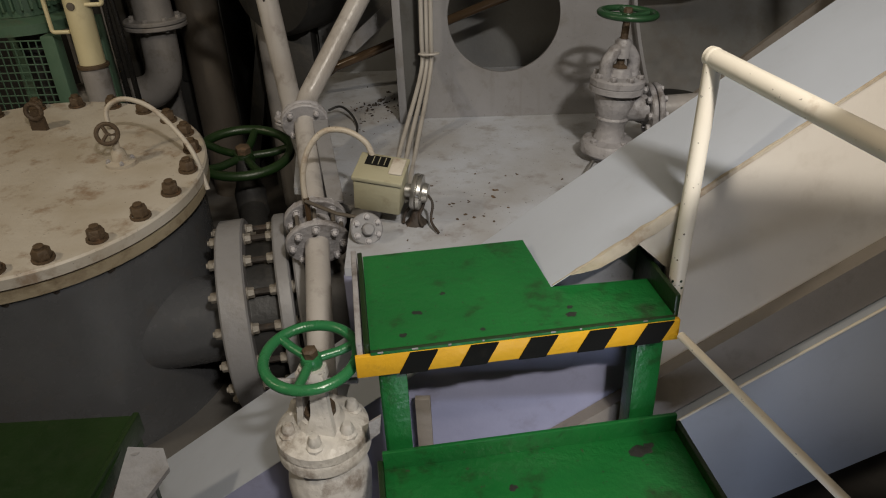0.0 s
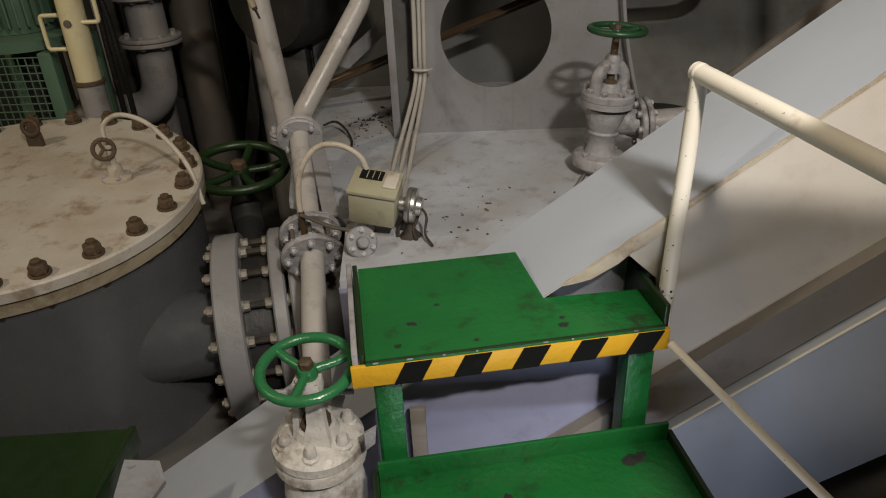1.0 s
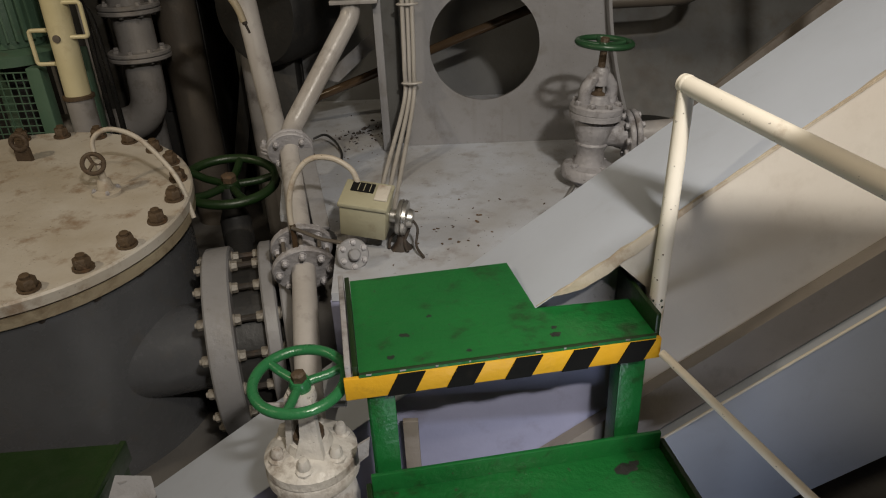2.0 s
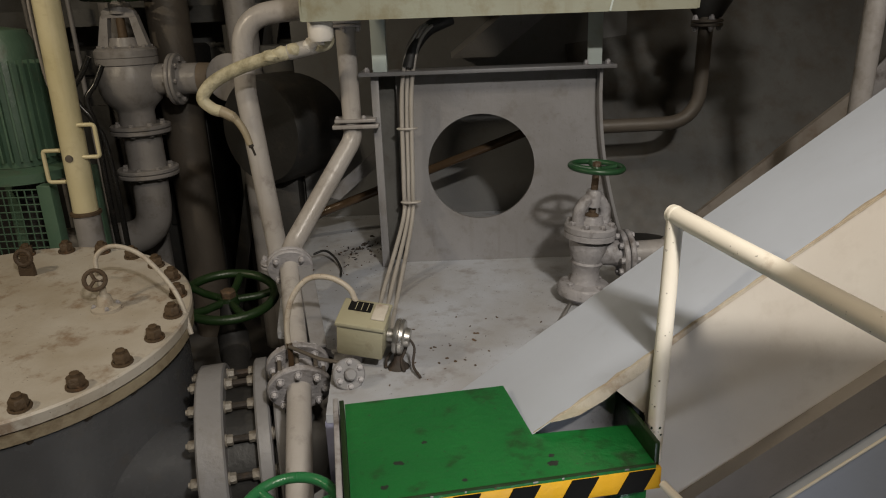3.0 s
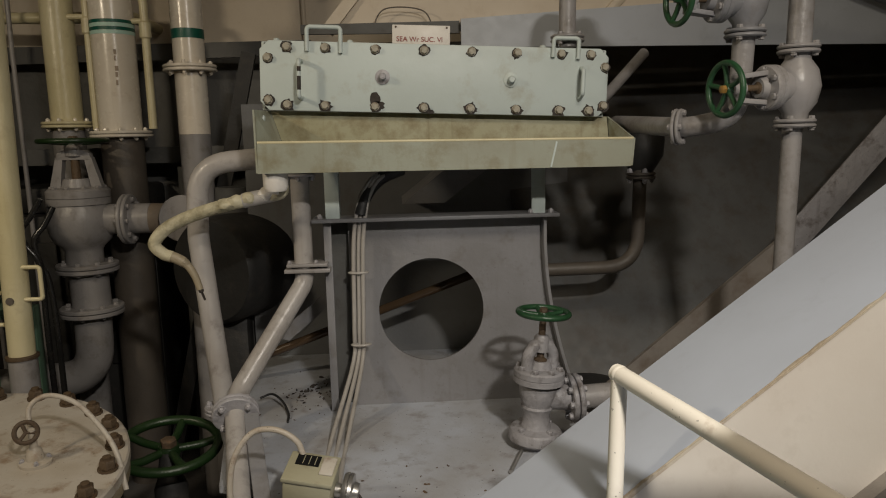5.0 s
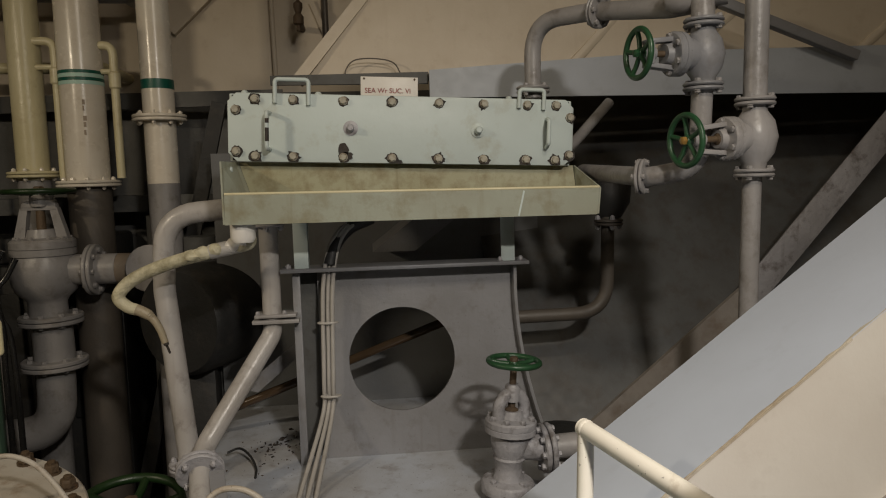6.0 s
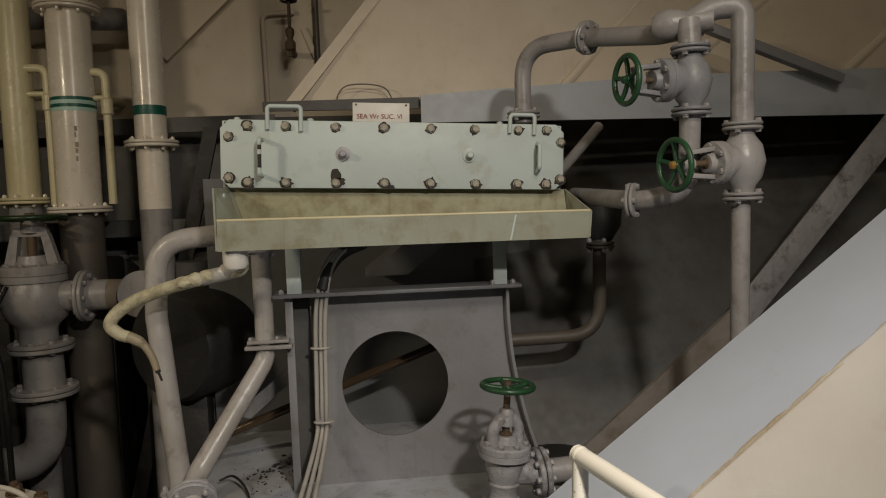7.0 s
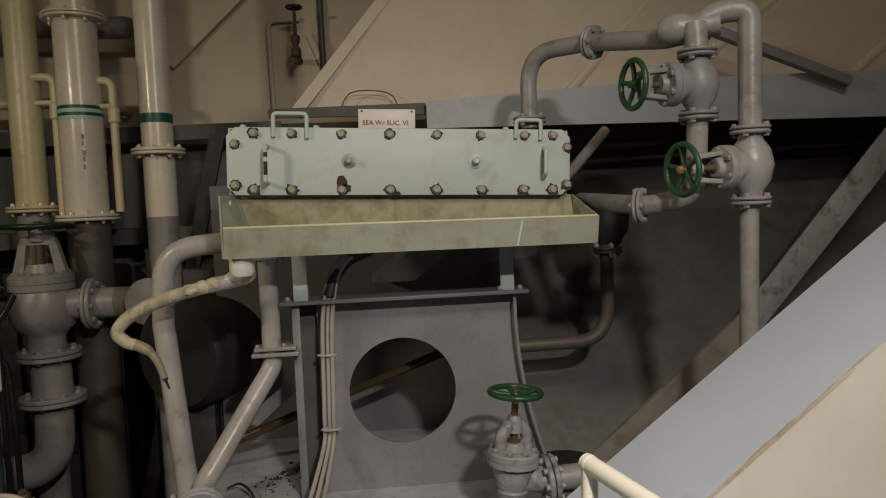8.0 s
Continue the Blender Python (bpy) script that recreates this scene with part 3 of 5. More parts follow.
    part("rear_web", slab(bmesh.new(), [on_girder(a, 0.36, 0.025), on_girder(b, 0.36, 0.025), on_girder(b, 0.36, 0.45), on_girder(a, 0.36, 0.45)], (0, 0.014, 0)), GREY, g)
    rng = random.Random(5)
    xs = [0.25 + 0.025 * i for i in range(66)]
    rag = [on_girder(x, 0.0, 0.0) for x in xs] + [on_girder(x, 0.001 + 0.008 * rng.random() ** 2, 0.0) for x in reversed(xs)]
    part("bare_edge", slab(bmesh.new(), rag, up * 0.0012), BARE_EDGE, g, "ragged cream undercoat at the flange edge")
    # a rusty knuckle strake beyond the girder, parallel to it
    ks = thing("sloping_strake", (0.86, 2.45, 0.645), "brown-smeared sloping hull strake behind the girder", "brace")
    p, q = Vector((0.80, 2.45, 0.695)), Vector((1.57, 2.45, 1.333))
    part("plate", slab(bmesh.new(), [p, q, q + Vector((0, 0, -0.3)), p + Vector((0.06, 0, -0.05))], (0, 0.02, 0)), STRAKE, ks)
    # a second brace behind, deeper in the hull
    hb = thing("hull_brace", (1.36, 2.92, 0.645), "dim grey sloping hull brace below the stringer", "brace")
    p, q = Vector((1.36, 2.92, 0.645)), Vector((2.62, 2.92, 2.08))
    part("flange", bar(bmesh.new(), p, q, 0.13, 0.012, (0, 1, 0), 0.003), GREY_VALVE, hb)
    part("web", bar(bmesh.new(), p + Vector((0, 0.056, 0)), q + Vector((0, 0.056, 0)), 0.012, 0.1, (0, 1, 0), 0.003), GREY_WALL, hb)


girder()

# ---- green steps ----
YAW = 9.5
STEP = pose(-0.114, 0.982, 0, 0, 0, YAW)


def green_steps():
    st = thing("green_step_platform", STEP @ Vector((0.3, 0, FLOOR_Z)), "green painted steel step platform with hazard stripe edge", "steps")
    w, z = 0.595, 0.779

    def pt(x, y, zz):
        return STEP @ Vector((x, y, zz))

    inner = STEP.inverted() @ Vector((0.246, 1.184, z))
    back = STEP.inverted() @ Vector((0.201, 1.39, z))
    outline = [pt(0, -0.013, z), pt(w, -0.013, z), pt(w, inner.y - 0.01, z), pt(inner.x, inner.y, z), pt(back.x, back.y, z), pt(0.0, back.y, z)]
    part("tread", slab(bmesh.new(), outline, (0, 0, -0.0065)), GREEN, st, "green tread plate cut out round the girder")
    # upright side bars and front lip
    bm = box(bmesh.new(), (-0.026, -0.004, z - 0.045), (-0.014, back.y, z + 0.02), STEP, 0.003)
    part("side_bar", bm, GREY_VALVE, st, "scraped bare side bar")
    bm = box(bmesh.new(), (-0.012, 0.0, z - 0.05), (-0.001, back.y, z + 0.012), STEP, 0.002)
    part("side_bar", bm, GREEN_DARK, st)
    # Shade on this bar's inner face is put into its darker green.
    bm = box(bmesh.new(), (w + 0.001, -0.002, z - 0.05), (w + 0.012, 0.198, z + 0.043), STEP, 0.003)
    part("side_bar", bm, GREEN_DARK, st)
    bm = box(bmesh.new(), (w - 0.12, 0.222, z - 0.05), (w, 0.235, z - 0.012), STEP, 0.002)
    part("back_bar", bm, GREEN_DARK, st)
    lip = part("front_lip", box(bmesh.new(), (-0.03, -0.014, z - 0.056), (w + 0.012, -0.003, z - 0.007), STEP, 0.002), YELLOW, st, "yellow front lip with black slanted stripes")
    for k in range(5):
        a, b, sl = 0.062 + k * 0.1165, 0.115 + k * 0.1165, 0.024
        o = [STEP @ Vector(p) for p in ((a - sl * 0.5, -0.0175, z - 0.0555), (b - sl * 0.5, -0.0175, z - 0.0555), (b + sl * 0.5, -0.0175, z - 0.0075), (a + sl * 0.5, -0.0175, z - 0.0075))]
        part("stripe", slab(bmesh.new(), o, STEP.to_3x3() @ Vector((0, 0.003, 0))), BLACK, lip)
    rng = random.Random(21)
    for k in range(9):
        x0 = 0.01 + k * 0.064 + rng.uniform(0, 0.018)
        ln = rng.uniform(0.003, 0.014)
        part("paint_chip", box(bmesh.new(), (x0, -0.0138, z - 0.003), (x0 + ln, -0.0115 + rng.random() * 0.001, z + 0.0004), STEP), GREY_VALVE if rng.random() < 0.6 else RUST, st, "chip of bare metal at the edge")
    # legs
    for lx, ly in ((0.01, 0.0), (w - 0.065, 0.0)):
        bm = box(bmesh.new(), (lx, ly, FLOOR_Z), (lx + 0.055, ly + 0.008, z - 0.04), STEP, 0.002)
        box(bm, (lx, ly, FLOOR_Z), (lx + 0.008, ly + 0.05, z - 0.04), STEP, 0.002)
        part("leg", bm, GREEN, st)
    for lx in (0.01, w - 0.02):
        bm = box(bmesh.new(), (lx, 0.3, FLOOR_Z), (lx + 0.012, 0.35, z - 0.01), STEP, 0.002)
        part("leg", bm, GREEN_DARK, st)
    # the lower tread in front, with an upturned back edge
    z2 = 0.49
    bm = box(bmesh.new(), (0.0, -0.34, z2 - 0.008), (w + 0.03, -0.02, z2), STEP, 0.002)
    part("lower_tread", bm, GREEN, st, "green lower tread with dark stains")
    bm = box(bmesh.new(), (0.0, -0.03, z2 - 0.03), (w + 0.03, -0.02, z2 + 0.045), STEP, 0.003)
    part("back_edge", bm, GREEN, st)
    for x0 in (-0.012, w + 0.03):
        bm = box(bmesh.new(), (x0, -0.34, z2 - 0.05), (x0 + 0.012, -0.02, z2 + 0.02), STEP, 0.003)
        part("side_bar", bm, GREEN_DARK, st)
    bm = box(bmesh.new(), (0.0, -0.352, z2 - 0.05), (w + 0.03, -0.341, z2 - 0.001), STEP, 0.003)
    part("front_lip", bm, YELLOW, st)
    for lx in (0.0, w):
        bm = box(bmesh.new(), (lx, -0.335, FLOOR_Z), (lx + 0.03, -0.32, z2 - 0.04), STEP, 0.002)
        part("leg", bm, GREEN, st)
    for sx, sy, sz, r, seed in ((0.53, -0.075, z2, 0.015, 3), (0.552, -0.06, z2, 0.008, 4), (0.40, 0.035, z, 0.008, 8), (0.405, 0.06, z, 0.005, 9), (0.10, 0.10, z, 0.007, 12), (0.065, 0.03, z, 0.006, 14), (0.22, 0.02, z, 0.004, 15), (0.16, 0.16, z, 0.005, 16), (0.25, -0.12, z2, 0.007, 17), (0.36, -0.2, z2, 0.006, 18)):
        part("grease_clot", blob(bmesh.new(), (sx, sy, sz), r, 0.16, seed, STEP, 0.45), DARK, st, "dark clot of grease and rust on a tread")
    rl = bmesh.new()
    tube(rl, [pt(0.0, -0.010, z + 0.0005), pt(w * 0.5, -0.0105, z + 0.0012), pt(w, -0.010, z + 0.0005)], 0.0032, 0.01, 8)
    part("rolled_edge", rl, GREEN_DARK, st, "dark rounded front edge of the tread")
    # a scrap of bent plate at the leg
    bm = slab(bmesh.new(), [pt(-0.02, -0.006, 0.60), pt(0.006, -0.006, 0.615), pt(0.0, -0.006, 0.57), pt(-0.02, -0.006, 0.555)], (0, 0.006, 0))
    part("gusset", bm, GREY_VALVE, st, "scraped pale gusset")


green_steps()


def handrail():
    h = thing("handrail", (0.493, 1.15, 0.64), "cream painted tubular handrail with chipped paint", "handrail")
    top = Vector((0.528, 1.222, 1.2415))
    run = Vector((0.1246, -0.371, -0.0295))
    part("post", tube(bmesh.new(), [(0.493, 1.148, 0.735), top], 0.0166, 0.02), RAIL, h)
    part("top_rail", tube(bmesh.new(), [top - run * 0.03, top + run * 2.07], 0.0184, 0.02, 20), RAIL, h)
    bm = bmesh.new()
    bmesh.ops.create_uvsphere(bm, u_segments=18, v_segments=12, radius=0.0195, matrix=Matrix.Translation(top))
    part("end_cap", bm, RAIL, h)
    rng = random.Random(31)
    for k in range(9):
        zc = 0.79 + 0.03 * rng.random() if k < 4 else 0.76 + 0.46 * rng.random()
        a = radians(rng.uniform(-150, -40))
        part("paint_chip", blob(bmesh.new(), (0.493 + (zc - 0.735) * 0.069 + 0.0162 * math.cos(a), 1.148 + (zc - 0.735) * 0.147 + 0.0162 * math.sin(a), zc), rng.uniform(0.0018, 0.0042) if k < 4 else rng.uniform(0.0008, 0.0018), 1.3, 60 + k, None, 0.4), GREEN_DARK if k < 4 else RUST, h, "chip of lost paint")
    u = run.normalized()
    for k in range(12):
        d = rng.uniform(0.03, 0.6)
        part("rust_spot", blob(bmesh.new(), top + u * d + Vector((-0.003, 0.002, -0.0165)) + Vector((0, 0, rng.uniform(0, 0.006))), rng.uniform(0.002, 0.0045), 0.5, 80 + k, None, 0.4), RIM, h, "brown rust spot")
    part("lower_rail", tube(bmesh.new(), [(0.488, 1.06, 0.74), (0.645, 0.69, 0.70), (0.752, 0.427, 0.674)], 0.0085, 0.02, 14), RAIL, h)


handrail()

# ---- big strainer tank, listing a little ----
TN = Vector((0.04, -0.10, 1.0)).normalized()
TU = Vector((0, 1, 0)).cross(TN).normalized()
TM = Matrix((TU, TN.cross(TU), TN)).transposed().to_4x4()
TM.translation = (-1.429, 2.051, 0.700)


def strainer_tank():
    t = thing("strainer_tank", (-1.43, 2.05, FLOOR_Z), "large grey cylindrical strainer tank with a bolted lid", "tank")
    part("shell", lathe(bmesh.new(), [(0, FLOOR_Z), (0.572, FLOOR_Z), (0.572, 0.5), (0.565, 0.56), (0.55, 0.62), (0, 0.62)], pose(-1.425, 2.045, 0), 96), TANK, t, "glossy grey shell")
    part("body_flange", lathe(bmesh.new(), [(0.54, -0.088), (0.600, -0.088), (0.604, -0.084), (0.604, -0.050), (0.54, -0.050)], TM, 96), RIM, t, "brown-stained body flange")
    part("gasket", lathe(bmesh.new(), [(0.5, -0.0497), (0.596, -0.0497), (0.596, -0.0443), (0.5, -0.0443)], TM, 72), RUST, t, "dark gasket line")
    lid = part("lid", lathe(bmesh.new(), [(0, -0.044), (0.600, -0.044), (0.608, -0.038), (0.608, -0.006), (0.602, 0.0), (0, 0.002)], TM, 96), COVER, t, "worn off-white lid with rust stains")
    rng = random.Random(2)
    for k in range(24):
        a = radians(-55.6 + k * 15.1)
        tilt = Matrix.Rotation(rng.uniform(-0.06, 0.06), 4, "X") @ Matrix.Rotation(rng.random() * 3, 4, "Z")
        shared("nut", BOLT_RUST, TM @ Matrix.Translation((0.561 * math.cos(a), 0.561 * math.sin(a), 0.0)) @ tilt, lid)
        shared("nut", BOLT_UNDER, TM @ Matrix.Translation((0.572 * math.cos(a), 0.575 * math.sin(a), -0.088)) @ Matrix.Rotation(math.pi, 4, "X"), lid)

    def at(x, y, z):
        return TM @ Vector((x, y, z))

    # lifting lugs
    for x, y in ((LUG_X, LUG_Y), (-0.33, -0.25)):
        bm = slab(bmesh.new(), [at(x - 0.028, y, 0), at(x + 0.028, y, 0), at(x + 0.026, y, 0.05), at(x + 0.012, y, 0.075), at(x - 0.012, y, 0.075), at(x - 0.026, y, 0.05)], TM.to_3x3() @ Vector((0.004, 0.014, 0)))
        torus(bm, TM @ Matrix.Translation((x, y + 0.005, 0.075)) @ Matrix.Rotation(radians(80), 4, "X"), 0.028, 0.009, 24, 10)
        part("lifting_lug", bm, RUST, lid, "rusty lifting lug with a shackle")
    # vent cock with a small wheel and its drain pipe over the rim
    vx, vy = VENT_X, VENT_Y
    mv = TM @ Matrix.Translation((vx, vy, 0))
    bm = lathe(bmesh.new(), [(0, 0.0), (0.05, 0.0), (0.05, 0.012), (0.028, 0.018), (0.022, 0.05), (0.012, 0.06), (0.012, 0.125), (0, 0.125)], mv, 20)
    vent = part("vent_cock", bm, COVER, lid)
    for k in range(4):
        a = k * math.pi / 2 + 0.5
        shared("nut", BOLT_SMALL, mv @ Matrix.Translation((0.038 * math.cos(a), 0.038 * math.sin(a), 0.012)), vent)
    mw = mv @ Matrix.Translation((-0.012, -0.012, 0.118)) @ Matrix.Rotation(radians(62), 4, "X") @ Matrix.Rotation(0.4, 4, "Y")
    bm = torus(bmesh.new(), mw, 0.033, 0.0075, 24, 8)
    for k in range(3):
        a = k * 2.094
        tube(bm, [mw @ Vector((0, 0, 0)), mw @ Vector((0.033 * math.cos(a), 0.033 * math.sin(a), 0))], 0.006, 0.01, 8)
    part("small_wheel", bm, RUST, vent, "rusty little wheel")
    part("drain_pipe", tube(bmesh.new(), spline([at(vx - 0.02, vy + 0.03, 0.10), at(vx - 0.03, vy + 0.06, 0.17), at(vx + 0.02, vy + 0.085, 0.20), at(vx + 0.11, vy + 0.08, 0.175), at(vx + 0.2, vy + 0.045, 0.10), at(vx + 0.262, vy - 0.005, 0.035), at(vx + 0.30, vy - 0.05, -0.07)]), 0.0085, 0.01, 12), COVER, lid, "thin off-white drain pipe")


VENT_X, VENT_Y = 0.314, 0.089
LUG_X, LUG_Y = -0.094, 0.335
strainer_tank()


def suction_pipe():
    s = thing("suction_pipe", (-0.6, 1.74, 0.0), "wide grey suction pipe with heavy bolted flanges", "pipe")
    c, u = Vector((-0.711, 1.908, 0.225)), Vector((0.97, 0.24, 0.0)).normalized()
    part("pipe", tube(bmesh.new(), [c, c + u * 0.75], 0.21, 0.05, 48), GREY, s)
    part("nozzle", tube(bmesh.new(), [c, c - u * 0.32], 0.15, 0.05, 48), TANK, s, "dark grey nozzle of the tank")
    for d, th in ((-0.036, 0.085), (0.142, 0.045), (0.199, 0.04)):
        f0 = c + u * d
        m = along(f0, f0 + u)
        bm = lathe(bmesh.new(), [(0, 0), (0.318, 0), (0.325, 0.006), (0.325, th - 0.006), (0.318, th), (0, th)], m, 56)
        f = part("flange", bm, GREY, s)
        for k in range(16):
            a = 2 * math.pi * k / 16
            shared("nut", BOLT_BIG, m @ Matrix.Translation((0.285 * math.cos(a), 0.285 * math.sin(a), th)), f)
            shared("nut", BOLT_BIG, m @ Matrix.Translation((0.285 * math.cos(a), 0.285 * math.sin(a), 0)) @ Matrix.Rotation(math.pi, 4, "X"), f)
            bm = disc(bmesh.new(), m @ Vector((0.285 * math.cos(a), 0.285 * math.sin(a), th)), m @ Vector((0.285 * math.cos(a), 0.285 * math.sin(a), 0.178)), 0.011, 0.002, 8) if d < 0 else None
            if bm:
                part("stud", bm, DARK_RUST, f)
    bm = lathe(bmesh.new(), [(0.2, 0), (0.255, 0), (0.255, 0.11), (0.2, 0.11)], along(c + u * 0.04, c + u), 48)
    part("wafer_body", bm, DARK, s, "greasy dark butterfly valve body")
    # gear box, spindle and green wheel of the butterfly valve
    bm = lathe(bmesh.new(), [(0.06, 0.36), (0.06, 0.46), (0.045, 0.5), (0.03, 0.60), (0, 0.60)], pose(-0.78, 2.40, 0), 20)
    tube(bm, [(-0.64, 1.95, 0.36), (-0.78, 2.40, 0.40)], 0.05, 0.05)
    part("gear_box", bm, DARK, s)
    handwheel(s, pose(-0.78, 2.41, 0.62, 8, 4, 0), 0.195, 0.018, 5, GREEN_DARK, RUST, dish=0.02, turn=0.3)


suction_pipe()

# ---- small line with orifice flanges and the front globe valve ----


def branch_line():
    s = thing("branch_pipe", (-0.37, 1.72, 0.62), "grey branch pipe running down past the step", "pipe")
    a, b, c, d = Vector((-0.494, 2.27, 0.80)), Vector((-0.389, 1.80, 0.598)), Vector((-0.339, 1.50, 0.511)), Vector((-0.27, 1.12, 0.41))
    part("pipe", tube(bmesh.new(), [(-0.275, 2.6, 1.612), (-0.275, 2.6, 1.18), (-0.5, 2.36, 0.83), (-0.494, 2.27, 0.80), b, c, d], 0.036, 0.09, 24), PALE_PIPE, s)
    u = (b - a).normalized()
    flange(s, a + u * 0.02, u, 0.08, 0.017, 4, GREY_VALVE, turn=0.5)
    flange(s, b - u * 0.045, u, 0.096, 0.02, 8, GREY_VALVE, gap=False)
    flange(s, b + u * 0.045, u, 0.096, 0.02, 8, GREY_VALVE, gap=False)
    bm = disc(bmesh.new(), b - u * 0.03, b + u * 0.03, 0.052)
    part("orifice_ring", bm, GREY_VALVE, s)
    mo = along(b - u * 0.05, b)
    for k in range(8):
        q = (0.075 * math.cos(k * math.pi / 4), 0.075 * math.sin(k * math.pi / 4))
        part("stud", disc(bmesh.new(), mo @ Vector((*q, 0)), mo @ Vector((*q, 0.1)), 0.0065, 0.001, 8), GREASY, s)
    # stay plate beside the pipe
    part("stay_plate", bar(bmesh.new(), (-0.432, 2.23, 0.795), (-0.332, 1.86, 0.662), 0.05, 0.014, (0, 0, 1), 0.003), GREY, s)
    # pipe clamp to the chest
    part("clamp", box(bmesh.new(), (-0.345, 2.55, 1.222), (-0.17, 2.65, 1.236), None, 0.002), GREY_PIPE, s)
    part("clamp", box(bmesh.new(), (-0.335, 2.55, 1.245), (-0.18, 2.65, 1.257), None, 0.002), GREY_PIPE, s)
    for x in (-0.325, -0.225):
        shared("nut", BOLT_SMALL, Matrix.Translation((x, 2.565, 1.257)), s)
    flange(s, (-0.275, 2.6, 1.60), (0, 0, 1), 0.06, 0.012, 4, GREY_VALVE)


branch_line()


def front_valve():
    v = thing("globe_valve", (-0.245, 1.03, 0.2), "lumpy off-white globe valve with a green handwheel", "valve", "globe valves")
    m = pose(-0.245, 1.035, 0, 0, 0, 0)
    part("body", lathe(bmesh.new(), [(0, 0.18), (0.07, 0.18), (0.075, 0.26), (0.088, 0.33), (0.092, 0.39), (0.085, 0.44), (0.075, 0.46), (0, 0.47)], m), OFF_WHITE, v)
    bm = lathe(bmesh.new(), [(0, 0.478), (0.096, 0.48), (0.1, 0.485), (0.1, 0.508), (0.097, 0.512), (0.1, 0.516), (0.099, 0.535), (0.088, 0.545), (0.05, 0.556), (0.042, 0.575), (0, 0.578)], m, 36)
    bonnet = part("bonnet", bm, OFF_WHITE, v, "lumpy bonnet under thick paint")
    for k in range(6):
        a = radians(30 + 60 * k)
        n = bmesh.new()
        lathe(n, [(0, -0.012), (0.021, -0.012), (0.02, 0.004), (0.014, 0.008), (0.0135, 0.02), (0.009, 0.03), (0, 0.032)], m @ Matrix.Translation((0.071 * math.cos(a), 0.071 * math.sin(a), 0.545)), 9)
        part("nut", n, OFF_WHITE, bonnet)
    # yoke of two flat ribs, one each side of the stem, and a boss on top
    part("yoke", slab(bmesh.new(), [(-0.272, 0.984, 0.545), (-0.206, 0.980, 0.540), (-0.216, 0.998, 0.60), (-0.222, 1.012, 0.69), (-0.250, 1.014, 0.69), (-0.255, 1.0, 0.60)], (0.003, 0.014, 0)), OFF_WHITE, v)
    part("yoke", slab(bmesh.new(), [(-0.278, 1.01, 0.55), (-0.272, 1.09, 0.55), (-0.262, 1.06, 0.69), (-0.266, 1.02, 0.69)], (-0.013, 0.001, 0)), OFF_WHITE, v)
    part("yoke_boss", lathe(bmesh.new(), [(0, 0.672), (0.029, 0.672), (0.031, 0.68), (0.028, 0.698), (0, 0.70)], m, 18), OFF_WHITE, v)
    part("stem", lathe(bmesh.new(), [(0.019, 0.57), (0.02, 0.60), (0.0115, 0.605), (0.0115, 0.715), (0, 0.715)], m, 14), DARK_RUST, v, "dark greasy threaded stem")
    part("gland", lathe(bmesh.new(), [(0.03, 0.57), (0.034, 0.575), (0.034, 0.588), (0, 0.592)], m, 14), RUST, v)
    handwheel(v, pose(-0.245, 1.035, 0.722, 5, 0, 0), 0.105, 0.0115, 3, WHEEL_BRIGHT, RUST, dish=0.009, turn=0.4)
    part("inlet", tube(bmesh.new(), [(-0.245, 1.03, 0.38), (-0.272, 1.16, 0.42)], 0.05, 0.05), GREY_VALVE, v)
    part("outlet", tube(bmesh.new(), [(-0.245, 1.035, 0.2), (-0.245, 1.035, FLOOR_Z)], 0.05, 0.05), GREY_VALVE, v)
    part("cross_pin", tube(bmesh.new(), [(-0.36, 1.07, 0.63), (-0.16, 1.05, 0.645)], 0.007, 0.01, 8), GREY_VALVE, v)


front_valve()


